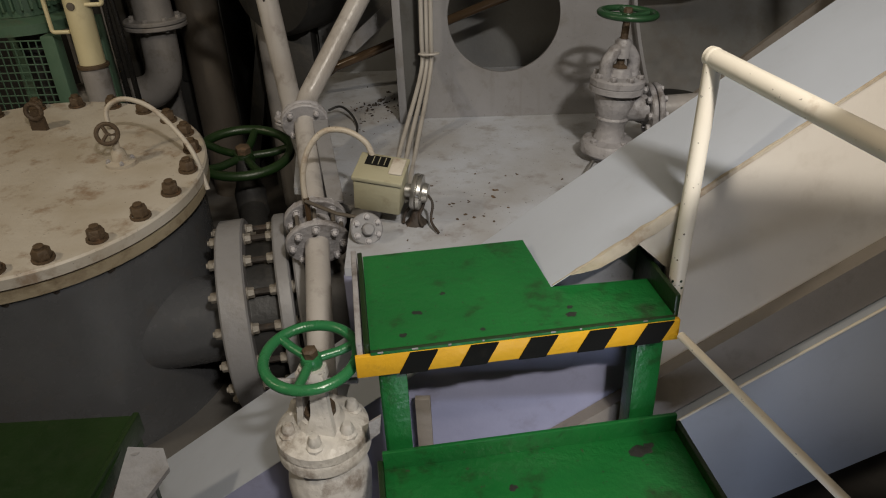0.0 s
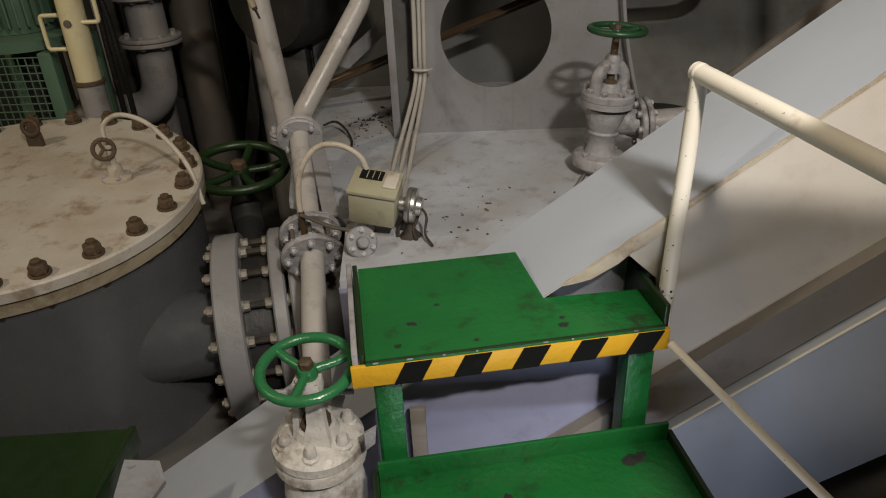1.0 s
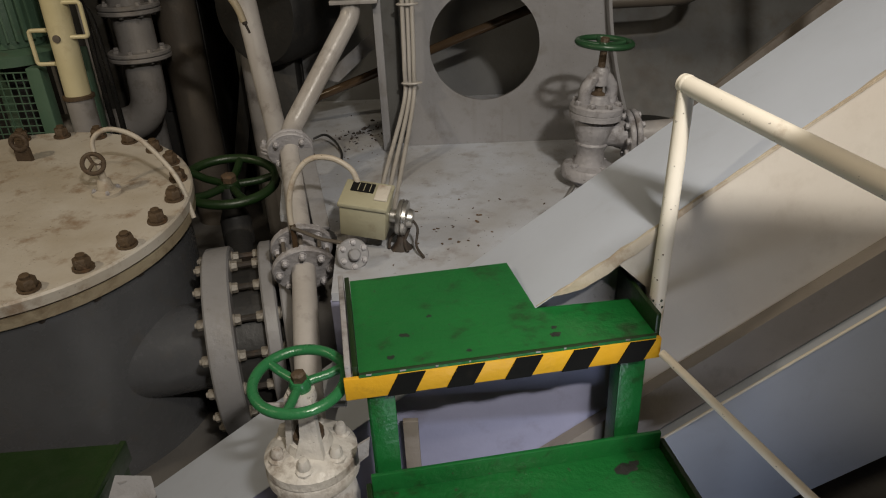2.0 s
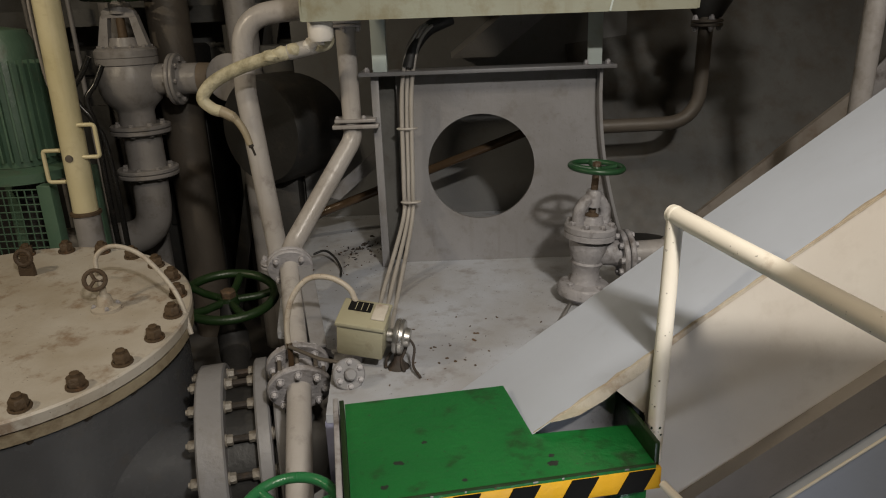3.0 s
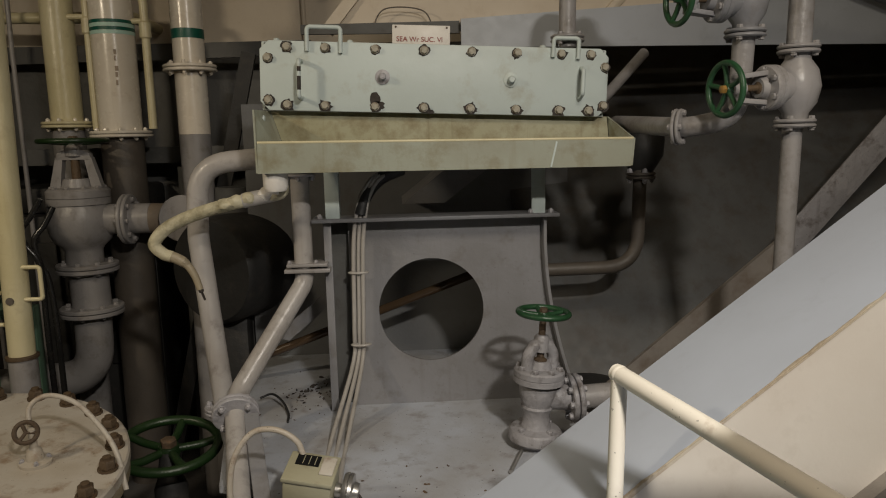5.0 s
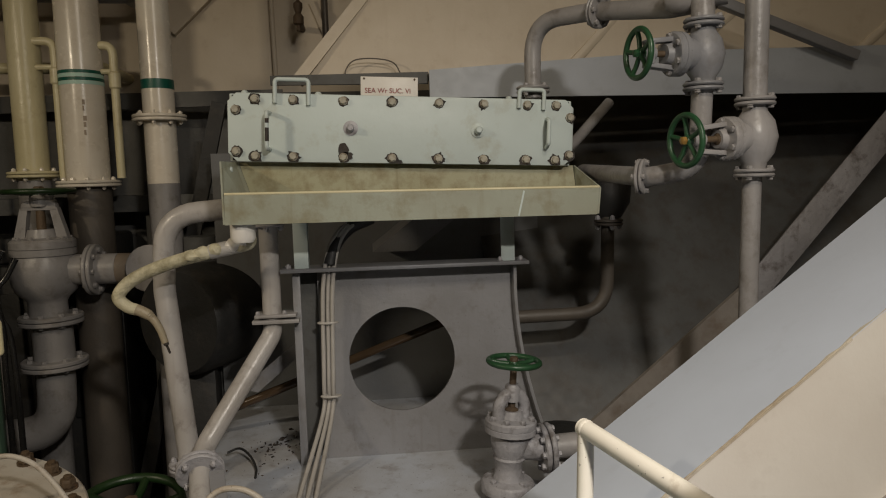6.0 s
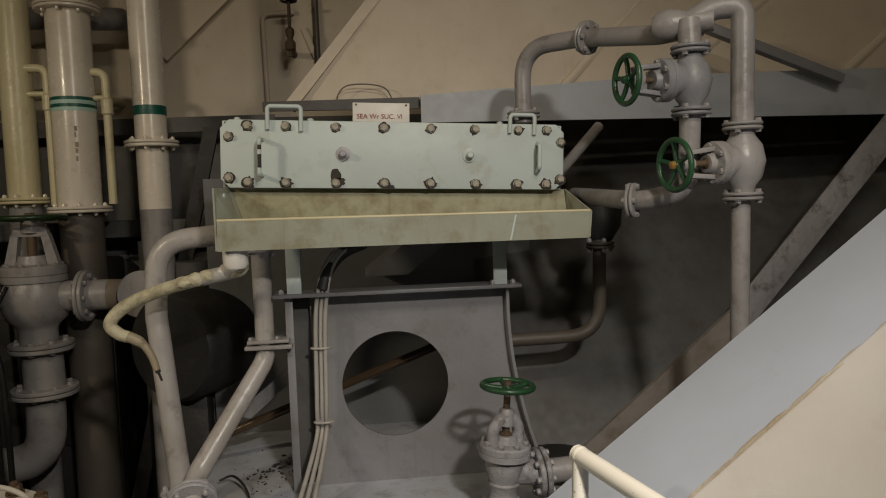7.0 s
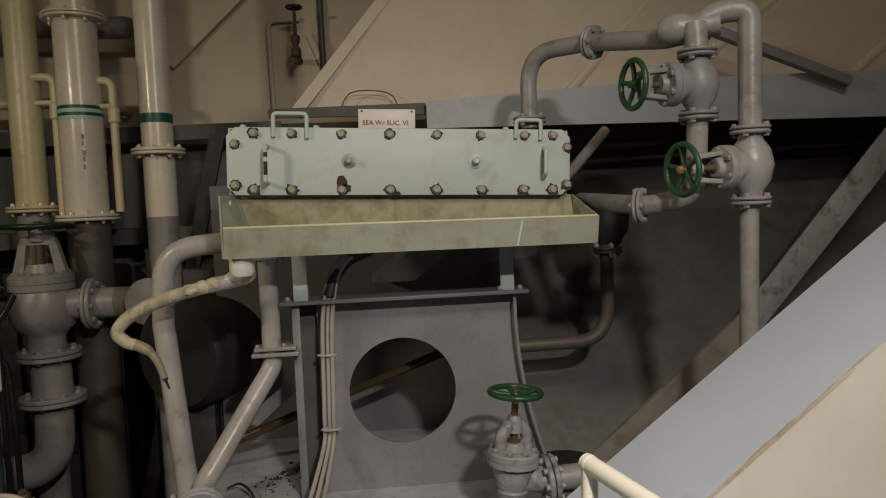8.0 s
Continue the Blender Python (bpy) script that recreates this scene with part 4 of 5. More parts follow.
def transmitter():
    t = thing("pressure_switch", (-0.18, 1.76, 0.645), "drab boxed pressure switch wired above the deck", "instrument")
    m = pose(-0.168, 1.765, 0.765, 14, 8, -8)
    part("case", box(bmesh.new(), (-0.073, -0.06, -0.06), (0.062, 0.052, 0.044), m, 0.006), INSTRUMENT, t)
    part("lid", box(bmesh.new(), (-0.077, -0.064, 0.046), (0.066, 0.055, 0.060), m, 0.004), INSTRUMENT, t)
    plate = part("name_plate", box(bmesh.new(), (-0.055, 0.0, 0.0605), (0.012, 0.042, 0.0625), m), BLACK, t, "black name plate with unreadable rows")
    for k in range(3):
        part("text_bar", box(bmesh.new(), (-0.035 + k * 0.017, 0.004, 0.0627), (-0.033 + k * 0.017, 0.038, 0.0635), m), INSTRUMENT, plate)
    part("terminal_cover", box(bmesh.new(), (0.02, -0.03, 0.0605), (0.058, 0.04, 0.067), m, 0.003), COVER, t)
    part("diaphragm", lathe(bmesh.new(), [(0, 0), (0.02, 0), (0.02, 0.018), (0.05, 0.022), (0.053, 0.03), (0.053, 0.034), (0.048, 0.036), (0.053, 0.039), (0.05, 0.048), (0.03, 0.052), (0.026, 0.066), (0, 0.066)], m @ pose(0.064, 0, -0.01, 0, 90, 0), 24), STEEL, t, "worn silvery round diaphragm housing")
    part("cable_gland", torus(bmesh.new(), m @ pose(0.115, 0.0, -0.01, 0, 90, 0), 0.026, 0.004, 24, 8), STEEL, t)
    part("sense_tube", tube(bmesh.new(), spline([(-0.40, 1.78, 0.66), (-0.405, 1.785, 0.76), (-0.385, 1.79, 0.85), (-0.335, 1.80, 0.91), (-0.27, 1.80, 0.915), (-0.215, 1.80, 0.88), (-0.195, 1.80, 0.83)]), 0.0085, 0.01, 12), COVER, t, "bent off-white sensing tube")
    part("cock", tube(bmesh.new(), [(-0.40, 1.77, 0.62), (-0.40, 1.775, 0.72)], 0.009, 0.01, 10), BRASS, t)
    part("lever", tube(bmesh.new(), [(-0.40, 1.765, 0.715), (-0.30, 1.70, 0.705), (-0.225, 1.66, 0.71), (-0.215, 1.645, 0.67)], 0.006, 0.02, 8), GREASY, t)
    bc, bu = Vector((-0.215, 1.66, 0.675)), Vector((0.3, -0.7, 0.35)).normalized()
    f = part("blank_flange", disc(bmesh.new(), bc, bc + bu * 0.018, 0.046), GREY, t)
    mm = along(bc + bu * 0.018, bc + bu)
    for k in range(6):
        a = k * math.pi / 3 + 0.4
        shared("nut", BOLT_SMALL, mm @ Matrix.Translation((0.034 * math.cos(a), 0.034 * math.sin(a), 0)), f)
    part("cap", disc(bmesh.new(), bc + bu * 0.018, bc + bu * 0.045, 0.017), GREY, f)
    part("neck", tube(bmesh.new(), [bc, bc - bu * 0.08, (-0.225, 1.76, 0.645)], 0.026, 0.03), GREY_VALVE, t)
    part("stand", lathe(bmesh.new(), [(0.034, 0.645), (0.026, 0.652), (0.02, 0.66), (0.013, 0.675), (0.010, 0.70), (0.010, 0.76), (0, 0.76)], pose(-0.08, 1.75, 0), 12), DARK_RUST, t, "rusty conical foot")
    for dx, dy, r in ((0.0, 0.0, 0.005), (0.012, -0.01, 0.004), (-0.014, 0.006, 0.0045)):
        part("lead", tube(bmesh.new(), spline([(-0.075 + dx, 1.77 + dy, 0.75), (-0.055 + dx * 2, 1.76 + dy, 0.71), (-0.07 + dx * 3, 1.74 + dy * 3, 0.67), (-0.06 + dx * 4, 1.71 + dy * 4, 0.651)]), r, 0.01, 8), DARK_RUST, t, "dark stiff lead")
    part("stand", tube(bmesh.new(), [(-0.215, 1.80, 0.645), (-0.215, 1.79, 0.73)], 0.03, 0.01), GREY_VALVE, t)


transmitter()


def cables():
    paths = [(0.0, 0.0), (0.018, 0.006), (0.036, -0.004)]
    for k, (dx, dy) in enumerate(paths):
        c = tube(bmesh.new(), spline([(0.07 + dx, 2.66, 1.605), (-0.02 + dx * 0.8, 2.60, 1.55), (-0.075 + dx, 2.59 + dy, 1.38), (-0.09 + dx, 2.59 + dy, 1.0), (-0.1 + dx, 2.58 + dy, 0.85), (-0.17 + dx * 1.6, 2.30 + dy, 0.655), (-0.165 + dx * 1.4, 2.0 + dy, 0.66), (-0.12 + dx * 0.8, 1.80 + dy, 0.70)]), 0.0085, 0.01, 10)
        solo("cable", c, RUBBER, "grey sheathed cable tied along the plate edge", "cable", "cables down the plate")
    bm = tube(bmesh.new(), spline([(0.115, 2.66, 1.606), (0.03, 2.635, 1.57), (-0.025, 2.605, 1.51), (-0.05, 2.592, 1.435)]), 0.027, 0.01, 14, 0.024)
    solo("cable_sleeve", bm, DARK, "black rubber sleeve round the cables under the tray", "sleeve")
    for i, z in enumerate((1.21, 0.92)):
        bm = torus(bmesh.new(), Matrix.Translation((-0.066, 2.592, z)) @ Matrix.Diagonal((1.9, 0.9, 1, 1)), 0.017, 0.005, 20, 8)
        solo("cable_tie", bm, RUBBER, "pale cable tie round three cables", "cable tie", "cable ties")


cables()

# ---- sea chest vent plate with the round hole ----


def chest_plate():
    p = thing("support_plate", (0.22, 2.66, 0.645), "grey steel support plate with a large round hole", "support")
    cx, cz, r = 0.218, 1.036, 0.2115
    left, top, bottom = -0.105, 1.41, 0.645
    right = lambda z: 0.665 + max(0.0, (1.34 - z)) ** 1.9 * 0.28
    bm = bmesh.new()
    n = 72
    inner, outer = [], []
    for i in range(n):
        a = 2 * math.pi * i / n
        c, s = math.cos(a), math.sin(a)
        inner.append((cx + r * c, cz + r * s))
        k = 1e9
        if s > 1e-6:
            k = min(k, (top - cz) / s)
        if s < -1e-6:
            k = min(k, (bottom - cz) / s)
        if c < -1e-6:
            k = min(k, (left - cx) / c)
        if c > 1e-6:
            for _ in range(12):
                zz = cz + min(k, 3.0) * s
                k2 = (right(min(max(zz, bottom), top)) - cx) / c
                if k2 < k or _ > 0:
                    k = min(k, k2) if _ == 0 else k2 if bottom <= cz + k2 * s <= top else k
        outer.append((cx + k * c, min(max(cz + k * s, bottom), top)))
    # pull the nearest outer points into the corners
    for corner in ((left, top), (left, bottom), (right(top), top), (right(bottom), bottom)):
        j = min(range(n), key=lambda i: (outer[i][0] - corner[0]) ** 2 + (outer[i][1] - corner[1]) ** 2)
        outer[j] = corner
    y0, y1 = 2.655, 2.667
    rows = [[bm.verts.new((x, y, z)) for x, z in ring] for ring, y in ((inner, y0), (outer, y0), (outer, y1), (inner, y1))]
    for a, b in ((0, 1), (1, 2), (2, 3), (3, 0)):
        for i in range(n):
            j = (i + 1) % n
            bm.faces.new((rows[a][i], rows[a][j], rows[b][j], rows[b][i]))
    part("plate", bm, GREY, p)
    # side stiffeners, the right one flaring out to the deck
    bm = bmesh.new()
    edge = [(right(z), z) for z in [top - i * (top - bottom) / 16 for i in range(17)]]
    va = [[bm.verts.new((x + o, y, z)) for x, z in edge] for o, y in ((0, 2.60), (0, 2.70), (0.012, 2.70), (0.012, 2.60))]
    for a in range(4):
        b = (a + 1) % 4
        for i in range(16):
            bm.faces.new((va[a][i], va[a][i + 1], va[b][i + 1], va[b][i]))
    bm.faces.new([v[0] for v in va])
    bm.faces.new([v[-1] for v in va][::-1])
    part("side_stiffener", bm, GREY, p)
    bm = box(bmesh.new(), (-0.195, 2.60, bottom), (-0.165, 2.612, top), None, 0.002)
    box(bm, (-0.195, 2.612, bottom), (-0.185, 2.70, top), None, 0.002)
    part("side_stiffener", bm, GREY, p)
    # Set-back strip takes the wall grey, its shade put into the colour.
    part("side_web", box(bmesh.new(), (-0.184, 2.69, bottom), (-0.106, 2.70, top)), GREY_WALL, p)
    cap = part("top_bar", box(bmesh.new(), (-0.235, 2.56, top), (0.72, 2.70, top + 0.014), None, 0.002), GREY, p)
    for x in (-0.205, 0.69, 0.61):
        shared("nut", BOLT_GREY, Matrix.Translation((x, 2.585, top + 0.014)), cap)
    for x in (-0.155, 0.64):
        bm = box(bmesh.new(), (x - 0.027, 2.58, top + 0.014), (x + 0.027, 2.588, 1.64), None, 0.002)
        box(bm, (x + 0.02, 2.588, top + 0.014), (x + 0.027, 2.63, 1.64), None, 0.002)
        part("hanger", bm, PALE_GREEN, p, "pale green hanger")


chest_plate()


def behind_plate():
    bm = tube(bmesh.new(), [(-0.62, 3.0, 0.70), (-0.507, 3.0, 0.772), (0.45, 3.0, 1.118)], 0.02, 0.05, 14)
    solo("brown_pipe", bm, BRASS, "thin glossy brown pipe slanting behind the plate", "pipe")
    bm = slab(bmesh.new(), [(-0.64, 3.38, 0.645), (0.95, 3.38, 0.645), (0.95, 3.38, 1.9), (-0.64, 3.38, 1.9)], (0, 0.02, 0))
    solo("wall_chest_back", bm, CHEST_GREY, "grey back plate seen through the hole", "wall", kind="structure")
    bm = slab(bmesh.new(), [(0.115, 2.95, 1.44), (0.30, 2.95, 1.44), (0.54, 2.95, 1.62), (0.35, 2.95, 1.62)], (0, 0.43, 0))
    solo("gusset_plate", bm, GREY, "pale slanted gusset plate under the drip tray", "gusset")


behind_plate()

# ---- pale green sea suction box with its drip tray ----
BOX = Matrix.Translation((0.245, 2.42, 1.925)) @ Matrix.Rotation(radians(2.2), 4, "Y")


def suction_box():
    b = thing("sea_chest_box", BOX @ Vector((0, 0.2, -0.12)), "pale green bolted sea chest box with grab handles", "sea chest")
    hw, hh = 0.613, 0.1185
    ch = 0.03
    o = [(-hw + ch, -hh), (hw - ch, -hh), (hw, -hh + ch), (hw, hh - ch), (hw - ch, hh), (-hw + ch, hh), (-hw, hh - ch), (-hw, -hh + ch)]
    bm = slab(bmesh.new(), [BOX @ Vector((x, 0, z)) for x, z in o], BOX.to_3x3() @ Vector((0, 0.02, 0)))
    bmesh.ops.bevel(bm, geom=bm.edges[:], offset=0.0025, segments=2, affect="EDGES", profile=0.5)
    front = part("front_cover", bm, PALE_GREEN, b, "pale green front cover, paint lost round some nuts")
    part("gasket", box(bmesh.new(), (-hw + 0.012, 0.0205, -hh + 0.006), (hw - 0.012, 0.027, hh - 0.006), BOX), BLACK, b)
    part("rear_flange", box(bmesh.new(), (-hw + 0.002, 0.0275, -hh + 0.001), (hw - 0.002, 0.05, hh - 0.001), BOX, 0.003), PALE_GREEN, b)
    part("casing", box(bmesh.new(), (-hw + 0.05, 0.051, -hh + 0.03), (hw - 0.05, 0.5, hh - 0.03), BOX, 0.004), PALE_GREEN, b)
    top = [-0.52, -0.39, -0.216, -0.045, 0.121, 0.284, 0.44, 0.548]
    spots = [(x, 0.097) for x in top] + [(x, -0.099) for x in top] + [(-0.586, 0.06), (0.6, 0.055), (-0.586, -0.083), (0.6, -0.08)]
    rng = random.Random(9)
    for i, (x, z) in enumerate(spots):
        m = BOX @ Matrix.Translation((x, 0, z)) @ Matrix.Rotation(radians(90), 4, "X")
        low = 1.0 if z < 0 else 0.4
        ox, oz = rng.uniform(-0.003, 0.003), -low * rng.uniform(0.0, 0.005)
        ring = []
        for k in range(20):
            a = 2 * math.pi * k / 20
            q = (0.0165 + 0.004 * low) * (0.9 + 0.35 * rng.random() * (1.5 if rng.random() < 0.25 * low else 0.6))
            ring.append(BOX @ Vector((x + ox + q * math.cos(a), -0.0012, min(max(z + oz + q * math.sin(a), -hh + 0.001), hh - 0.001))))
        part("worn_ring", slab(bmesh.new(), ring, BOX.to_3x3() @ Vector((0, 0.002, 0))), DARK_RUST, front, "dark bare ring round a nut")
        shared("nut", BOLT_COVER, m @ Matrix.Rotation(i * 0.9, 4, "Z") @ Matrix.Translation((0, 0, 0.0012)), front)
    for x, z, w, h in ((-0.214, -0.075, 0.042, 0.055), (-0.205, -0.095, 0.05, 0.03), (0.44, -0.095, 0.046, 0.03), (-0.02, -0.113, 0.03, 0.016), (0.12, -0.1, 0.055, 0.04), (0.284, -0.1, 0.046, 0.034), (0.548, -0.102, 0.042, 0.03), (-0.045, 0.098, 0.042, 0.042), (-0.52, 0.098, 0.042, 0.042)):
        bm = bmesh.new()
        n = 14
        o = []
        for k in range(n):
            a = 2 * math.pi * k / n
            q = 0.5 * (0.75 + 0.35 * rng.random())
            o.append(BOX @ Vector((x + w * q * math.cos(a), -0.0018, z + h * q * math.sin(a))))
        part("bare_patch", slab(bm, o, (0, 0.0025, 0)), DARK_RUST, front, "dark patch of lost paint")
    for x in (-0.19, 0.263):
        m = BOX @ Matrix.Translation((x, 0, 0.003)) @ Matrix.Rotation(radians(90), 4, "X")
        bm = lathe(bmesh.new(), [(0.026, 0), (0.026, 0.004), (0.013, 0.007), (0.013, 0.028), (0.009, 0.034), (0, 0.034)], m, 16)
        part("plug", bm, GREY_VALVE if x < 0 else PALE_GREEN, front, "small screwed plug")
    # grab handles on the face, and hooped ones on the top edge
    for x, z0, z1, lean in ((-0.47, -0.075, 0.05, 0.0), (0.515, -0.055, 0.05, 0.012)):
        bm = tube(bmesh.new(), [BOX @ Vector((x, 0, z0)), BOX @ Vector((x - 0.004, -0.05, z0 + lean)), BOX @ Vector((x - 0.004, -0.05, z1 - lean)), BOX @ Vector((x, 0, z1))], 0.0075, 0.012, 12)
        grab = part("grab_handle", bm, PALE_GREEN, front)
        if x < 0:
            for h0, h1 in ((0.012, 0.028), (-0.05, -0.004)):
                part("worn_spot", tube(bmesh.new(), [BOX @ Vector((x - 0.0035, -0.0508, h0)), BOX @ Vector((x - 0.0035, -0.0508, h1))], 0.0074, 0.01, 10), DARK_RUST, grab, "dark spot of worn paint")
    for x0, x1, h in ((-0.45, -0.335, 0.165), (0.41, 0.5, 0.15)):
        bm = tube(bmesh.new(), [BOX @ Vector((x0, -0.008, 0.085)), BOX @ Vector((x0, -0.012, h)), BOX @ Vector((x1, -0.012, h)), BOX @ Vector((x1, -0.008, 0.08))], 0.0075, 0.014, 12)
        part("hoop_handle", bm, PALE_GREEN, front)
    for x in (-0.305, 0.38, -0.56):
        bm = lathe(bmesh.new(), [(0.012, 0.08), (0.012, 0.125), (0.007, 0.13), (0, 0.13)], BOX @ Matrix.Translation((x, 0.035, 0)), 10)
        part("top_stud", bm, PALE_GREEN, b)


suction_box()


def drip_tray():
    t = thing("drip_tray", (0.25, 2.36, 1.61), "long stained pale green drip tray under the box", "tray")
    zl, zr = 1.828, 1.785
    # back, ends, floor and front as bent sheet
    part("back_sheet", slab(bmesh.new(), [(-0.345, 2.462, zl), (0.868, 2.462, zr), (0.888, 2.462, 1.615), (-0.28, 2.462, 1.62)], (0, 0.006, 0)), TRAY_BACK, t, "ochre-stained back sheet")
    part("front_sheet", slab(bmesh.new(), [(-0.368, 2.295, 1.717), (0.914, 2.295, 1.706), (0.906, 2.295, 1.61), (-0.371, 2.295, 1.614)], (0, 0.006, 0)), TRAY_GREEN, t, "pale front sheet with a bent seam")
    part("floor_sheet", slab(bmesh.new(), [(-0.37, 2.302, 1.614), (0.906, 2.302, 1.61), (0.888, 2.461, 1.615), (-0.28, 2.461, 1.62)], (0, 0, 0.006)), TRAY_GREEN, t)
    part("end_sheet", slab(bmesh.new(), [(-0.371, 2.296, 1.616), (-0.371, 2.296, 1.826), (-0.346, 2.462, 1.828), (-0.281, 2.462, 1.62)], (-0.006, 0, 0)), TRAY_GREEN, t)
    part("rivet", lathe(bmesh.new(), [(0.011, 0), (0.009, 0.005), (0, 0.007)], along((-0.357, 2.38, 1.80), (-0.25, 2.37, 1.80)), 12), PALE_GREEN, t)
    part("end_sheet", slab(bmesh.new(), [(0.907, 2.296, 1.612), (0.915, 2.296, 1.705), (0.87, 2.462, zr), (0.889, 2.462, 1.615)], (0.006, 0, 0)), TRAY_GREEN, t)
    part("rolled_lip", tube(bmesh.new(), [(-0.368, 2.298, 1.717), (0.914, 2.298, 1.706)], 0.005, 0.01, 10), YELLOW_CREAM, t)
    part("seam", bar(bmesh.new(), (0.625, 2.293, 1.613), (0.645, 2.293, 1.70), 0.006, 0.004, (0, 1, 0)), PALE_GREEN, t)
    part("drain_stub", lathe(bmesh.new(), [(0, 1.548), (0.034, 1.55), (0.043, 1.565), (0.043, 1.612), (0, 1.612)], pose(-0.325, 2.36, 0), 18), WHITE, t, "white drain stub")
    bm = tube(bmesh.new(), spline([(-0.325, 2.39, 1.60), (-0.315, 2.41, 1.545), (-0.394, 2.42, 1.526), (-0.511, 2.42, 1.502), (-0.628, 2.42, 1.469), (-0.725, 2.42, 1.425), (-0.772, 2.42, 1.372), (-0.745, 2.42, 1.335), (-0.715, 2.42, 1.322)]), 0.0245, 0.01, 16, 0.021)
    hose = solo("drain_hose", bm, HOSE, "yellowed curling drain hose with a torn end", "hose")
    part("hose_tape", tube(bmesh.new(), [(-0.335, 2.42, 1.538), (-0.40, 2.42, 1.525), (-0.452, 2.42, 1.515)], 0.0265, 0.02, 16), RUBBER, hose, "lumpy tape winding")
    for k, (x, z, r) in enumerate(((-0.335, 1.553, 0.034), (-0.365, 1.537, 0.030), (-0.43, 1.522, 0.029), (-0.475, 1.513, 0.028), (-0.515, 1.503, 0.027))):
        part("tape_lump", blob(bmesh.new(), (x, 2.415, z), r, 0.85, 40 + k, None, 0.14), WHITE if k < 2 else HOSE, hose, "crumpled tape lump")
    part("hose_end", tube(bmesh.new(), spline([(-0.735, 2.42, 1.329), (-0.70, 2.42, 1.316), (-0.665, 2.42, 1.292), (-0.64, 2.42, 1.25), (-0.625, 2.42, 1.20)]), 0.0205, 0.01, 14, 0.012), RIM, hose, "grimy brown hose end")
    part("end_rag", tube(bmesh.new(), [(-0.632, 2.42, 1.225), (-0.62, 2.42, 1.19), (-0.612, 2.425, 1.16)], 0.01, 0.02, 10, 0.004), DARK_RUST, hose, "dark torn end")


drip_tray()


def sign():
    m = pose(0.2, 2.60, 2.055, 0, 2, 0)
    s = thing("sign_plate", (0.2, 2.60, 2.04), "white sign plate with red lettering on the box", "sign")
    part("plate", box(bmesh.new(), (-0.108, 0, -0.02), (0.108, 0.006, 0.082), m, 0.002), WHITE, s)
    cu = bpy.data.curves.new("lettering", "FONT")
    cu.body = SIGN_TEXT
    cu.size, cu.extrude, cu.align_x = 0.0255, 0.0008, "CENTER"
    tmp = bpy.data.objects.new("tmp_text", cu)
    me = bpy.data.meshes.new_from_object(tmp)
    bpy.data.objects.remove(tmp)
    me.materials.append(RED)
    me.transform(m @ pose(-0.006, -0.0015, 0.022, 90, 0, 0))
    ob = new("lettering", me)
    ob.parent = s
    ob.matrix_parent_inverse = inverse_of(s)
    for x in (-0.095, 0.095):
        for z in (-0.012, 0.074):
            part("screw", lathe(bmesh.new(), [(0.004, 0), (0.004, 0.002), (0, 0.003)], m @ pose(x, -0.0005, z, 90, 0, 0), 8), RUST, s)
    bm = tube(bmesh.new(), spline([(0.02, 3.10, 2.208), (0.03, 3.10, 2.25), (0.07, 3.10, 2.285), (0.16, 3.10, 2.29), (0.24, 3.10, 2.27), (0.275, 3.10, 2.208)]), 0.003, 0.01, 8)
    solo("bent_wire", bm, GREASY, "thin bent wire arching above the box", "wire")


SIGN_TEXT = "SEA Wr SUC. Vl"
sign()

# ---- right-hand pipe group with two globe valves ----


def right_pipes():
    s = thing("sea_suction_pipework", (1.255, 1.9, 0.645), "grey flanged pipework looping over from the sea chest box", "pipe")
    part("pipe", tube(bmesh.new(), [(0.735, 2.52, 2.04), (0.735, 2.52, 2.318), (0.90, 2.32, 2.308), (1.063, 2.05, 2.255), (1.15, 1.94, 2.255)], 0.031, 0.15, 22), GREY_PIPE, s)
    flange(s, (0.735, 2.52, 2.07), (0, 0, 1), 0.062, 0.013, 4, GREY_PIPE, BOLT_PIPE_SMALL, turn=0.5)
    flange(s, (0.915, 2.295, 2.304), (0.5, -0.83, -0.16), 0.058, 0.012, 6, GREY_PIPE, BOLT_PIPE_SMALL)
    bm = bmesh.new()
    lathe(bm, [(0, -0.05), (0.028, -0.046), (0.043, -0.028), (0.048, 0.0), (0.044, 0.03), (0.036, 0.05), (0.034, 0.13), (0, 0.13)], along((1.064, 1.977, 2.266), (1.266, 1.877, 2.272)), 24)
    part("tee", bm, GREY_PIPE, s)
    part("riser", tube(bmesh.new(), [(1.12, 1.95, 2.270), (1.18, 1.93, 2.305), (1.262, 1.9, 2.305), (1.258, 1.9, 1.955)], 0.034, 0.12, 22), GREY_PIPE, s)
    part("neck", tube(bmesh.new(), [(1.107, 1.93, 2.27), (1.107, 1.92, 2.17)], 0.034, 0.02), GREY_PIPE, s)
    part("downpipe", tube(bmesh.new(), [(1.252, 1.9, 1.74), (1.236, 1.9, 0.645)], 0.028, 0.02, 22), GREY_PIPE, s)
    part("elbow_pipe", tube(bmesh.new(), [(1.105, 1.92, 2.0), (1.10, 1.93, 1.76), (0.985, 2.02, 1.735), (0.96, 2.35, 1.75), (0.95, 2.6, 1.76)], 0.031, 0.10, 22), GREY_PIPE, s)
    flange(s, (0.972, 2.05, 1.738), (-0.75, 0.6, 0.0), 0.056, 0.012, 4, GREY_PIPE, BOLT_PIPE_SMALL)


right_pipes()


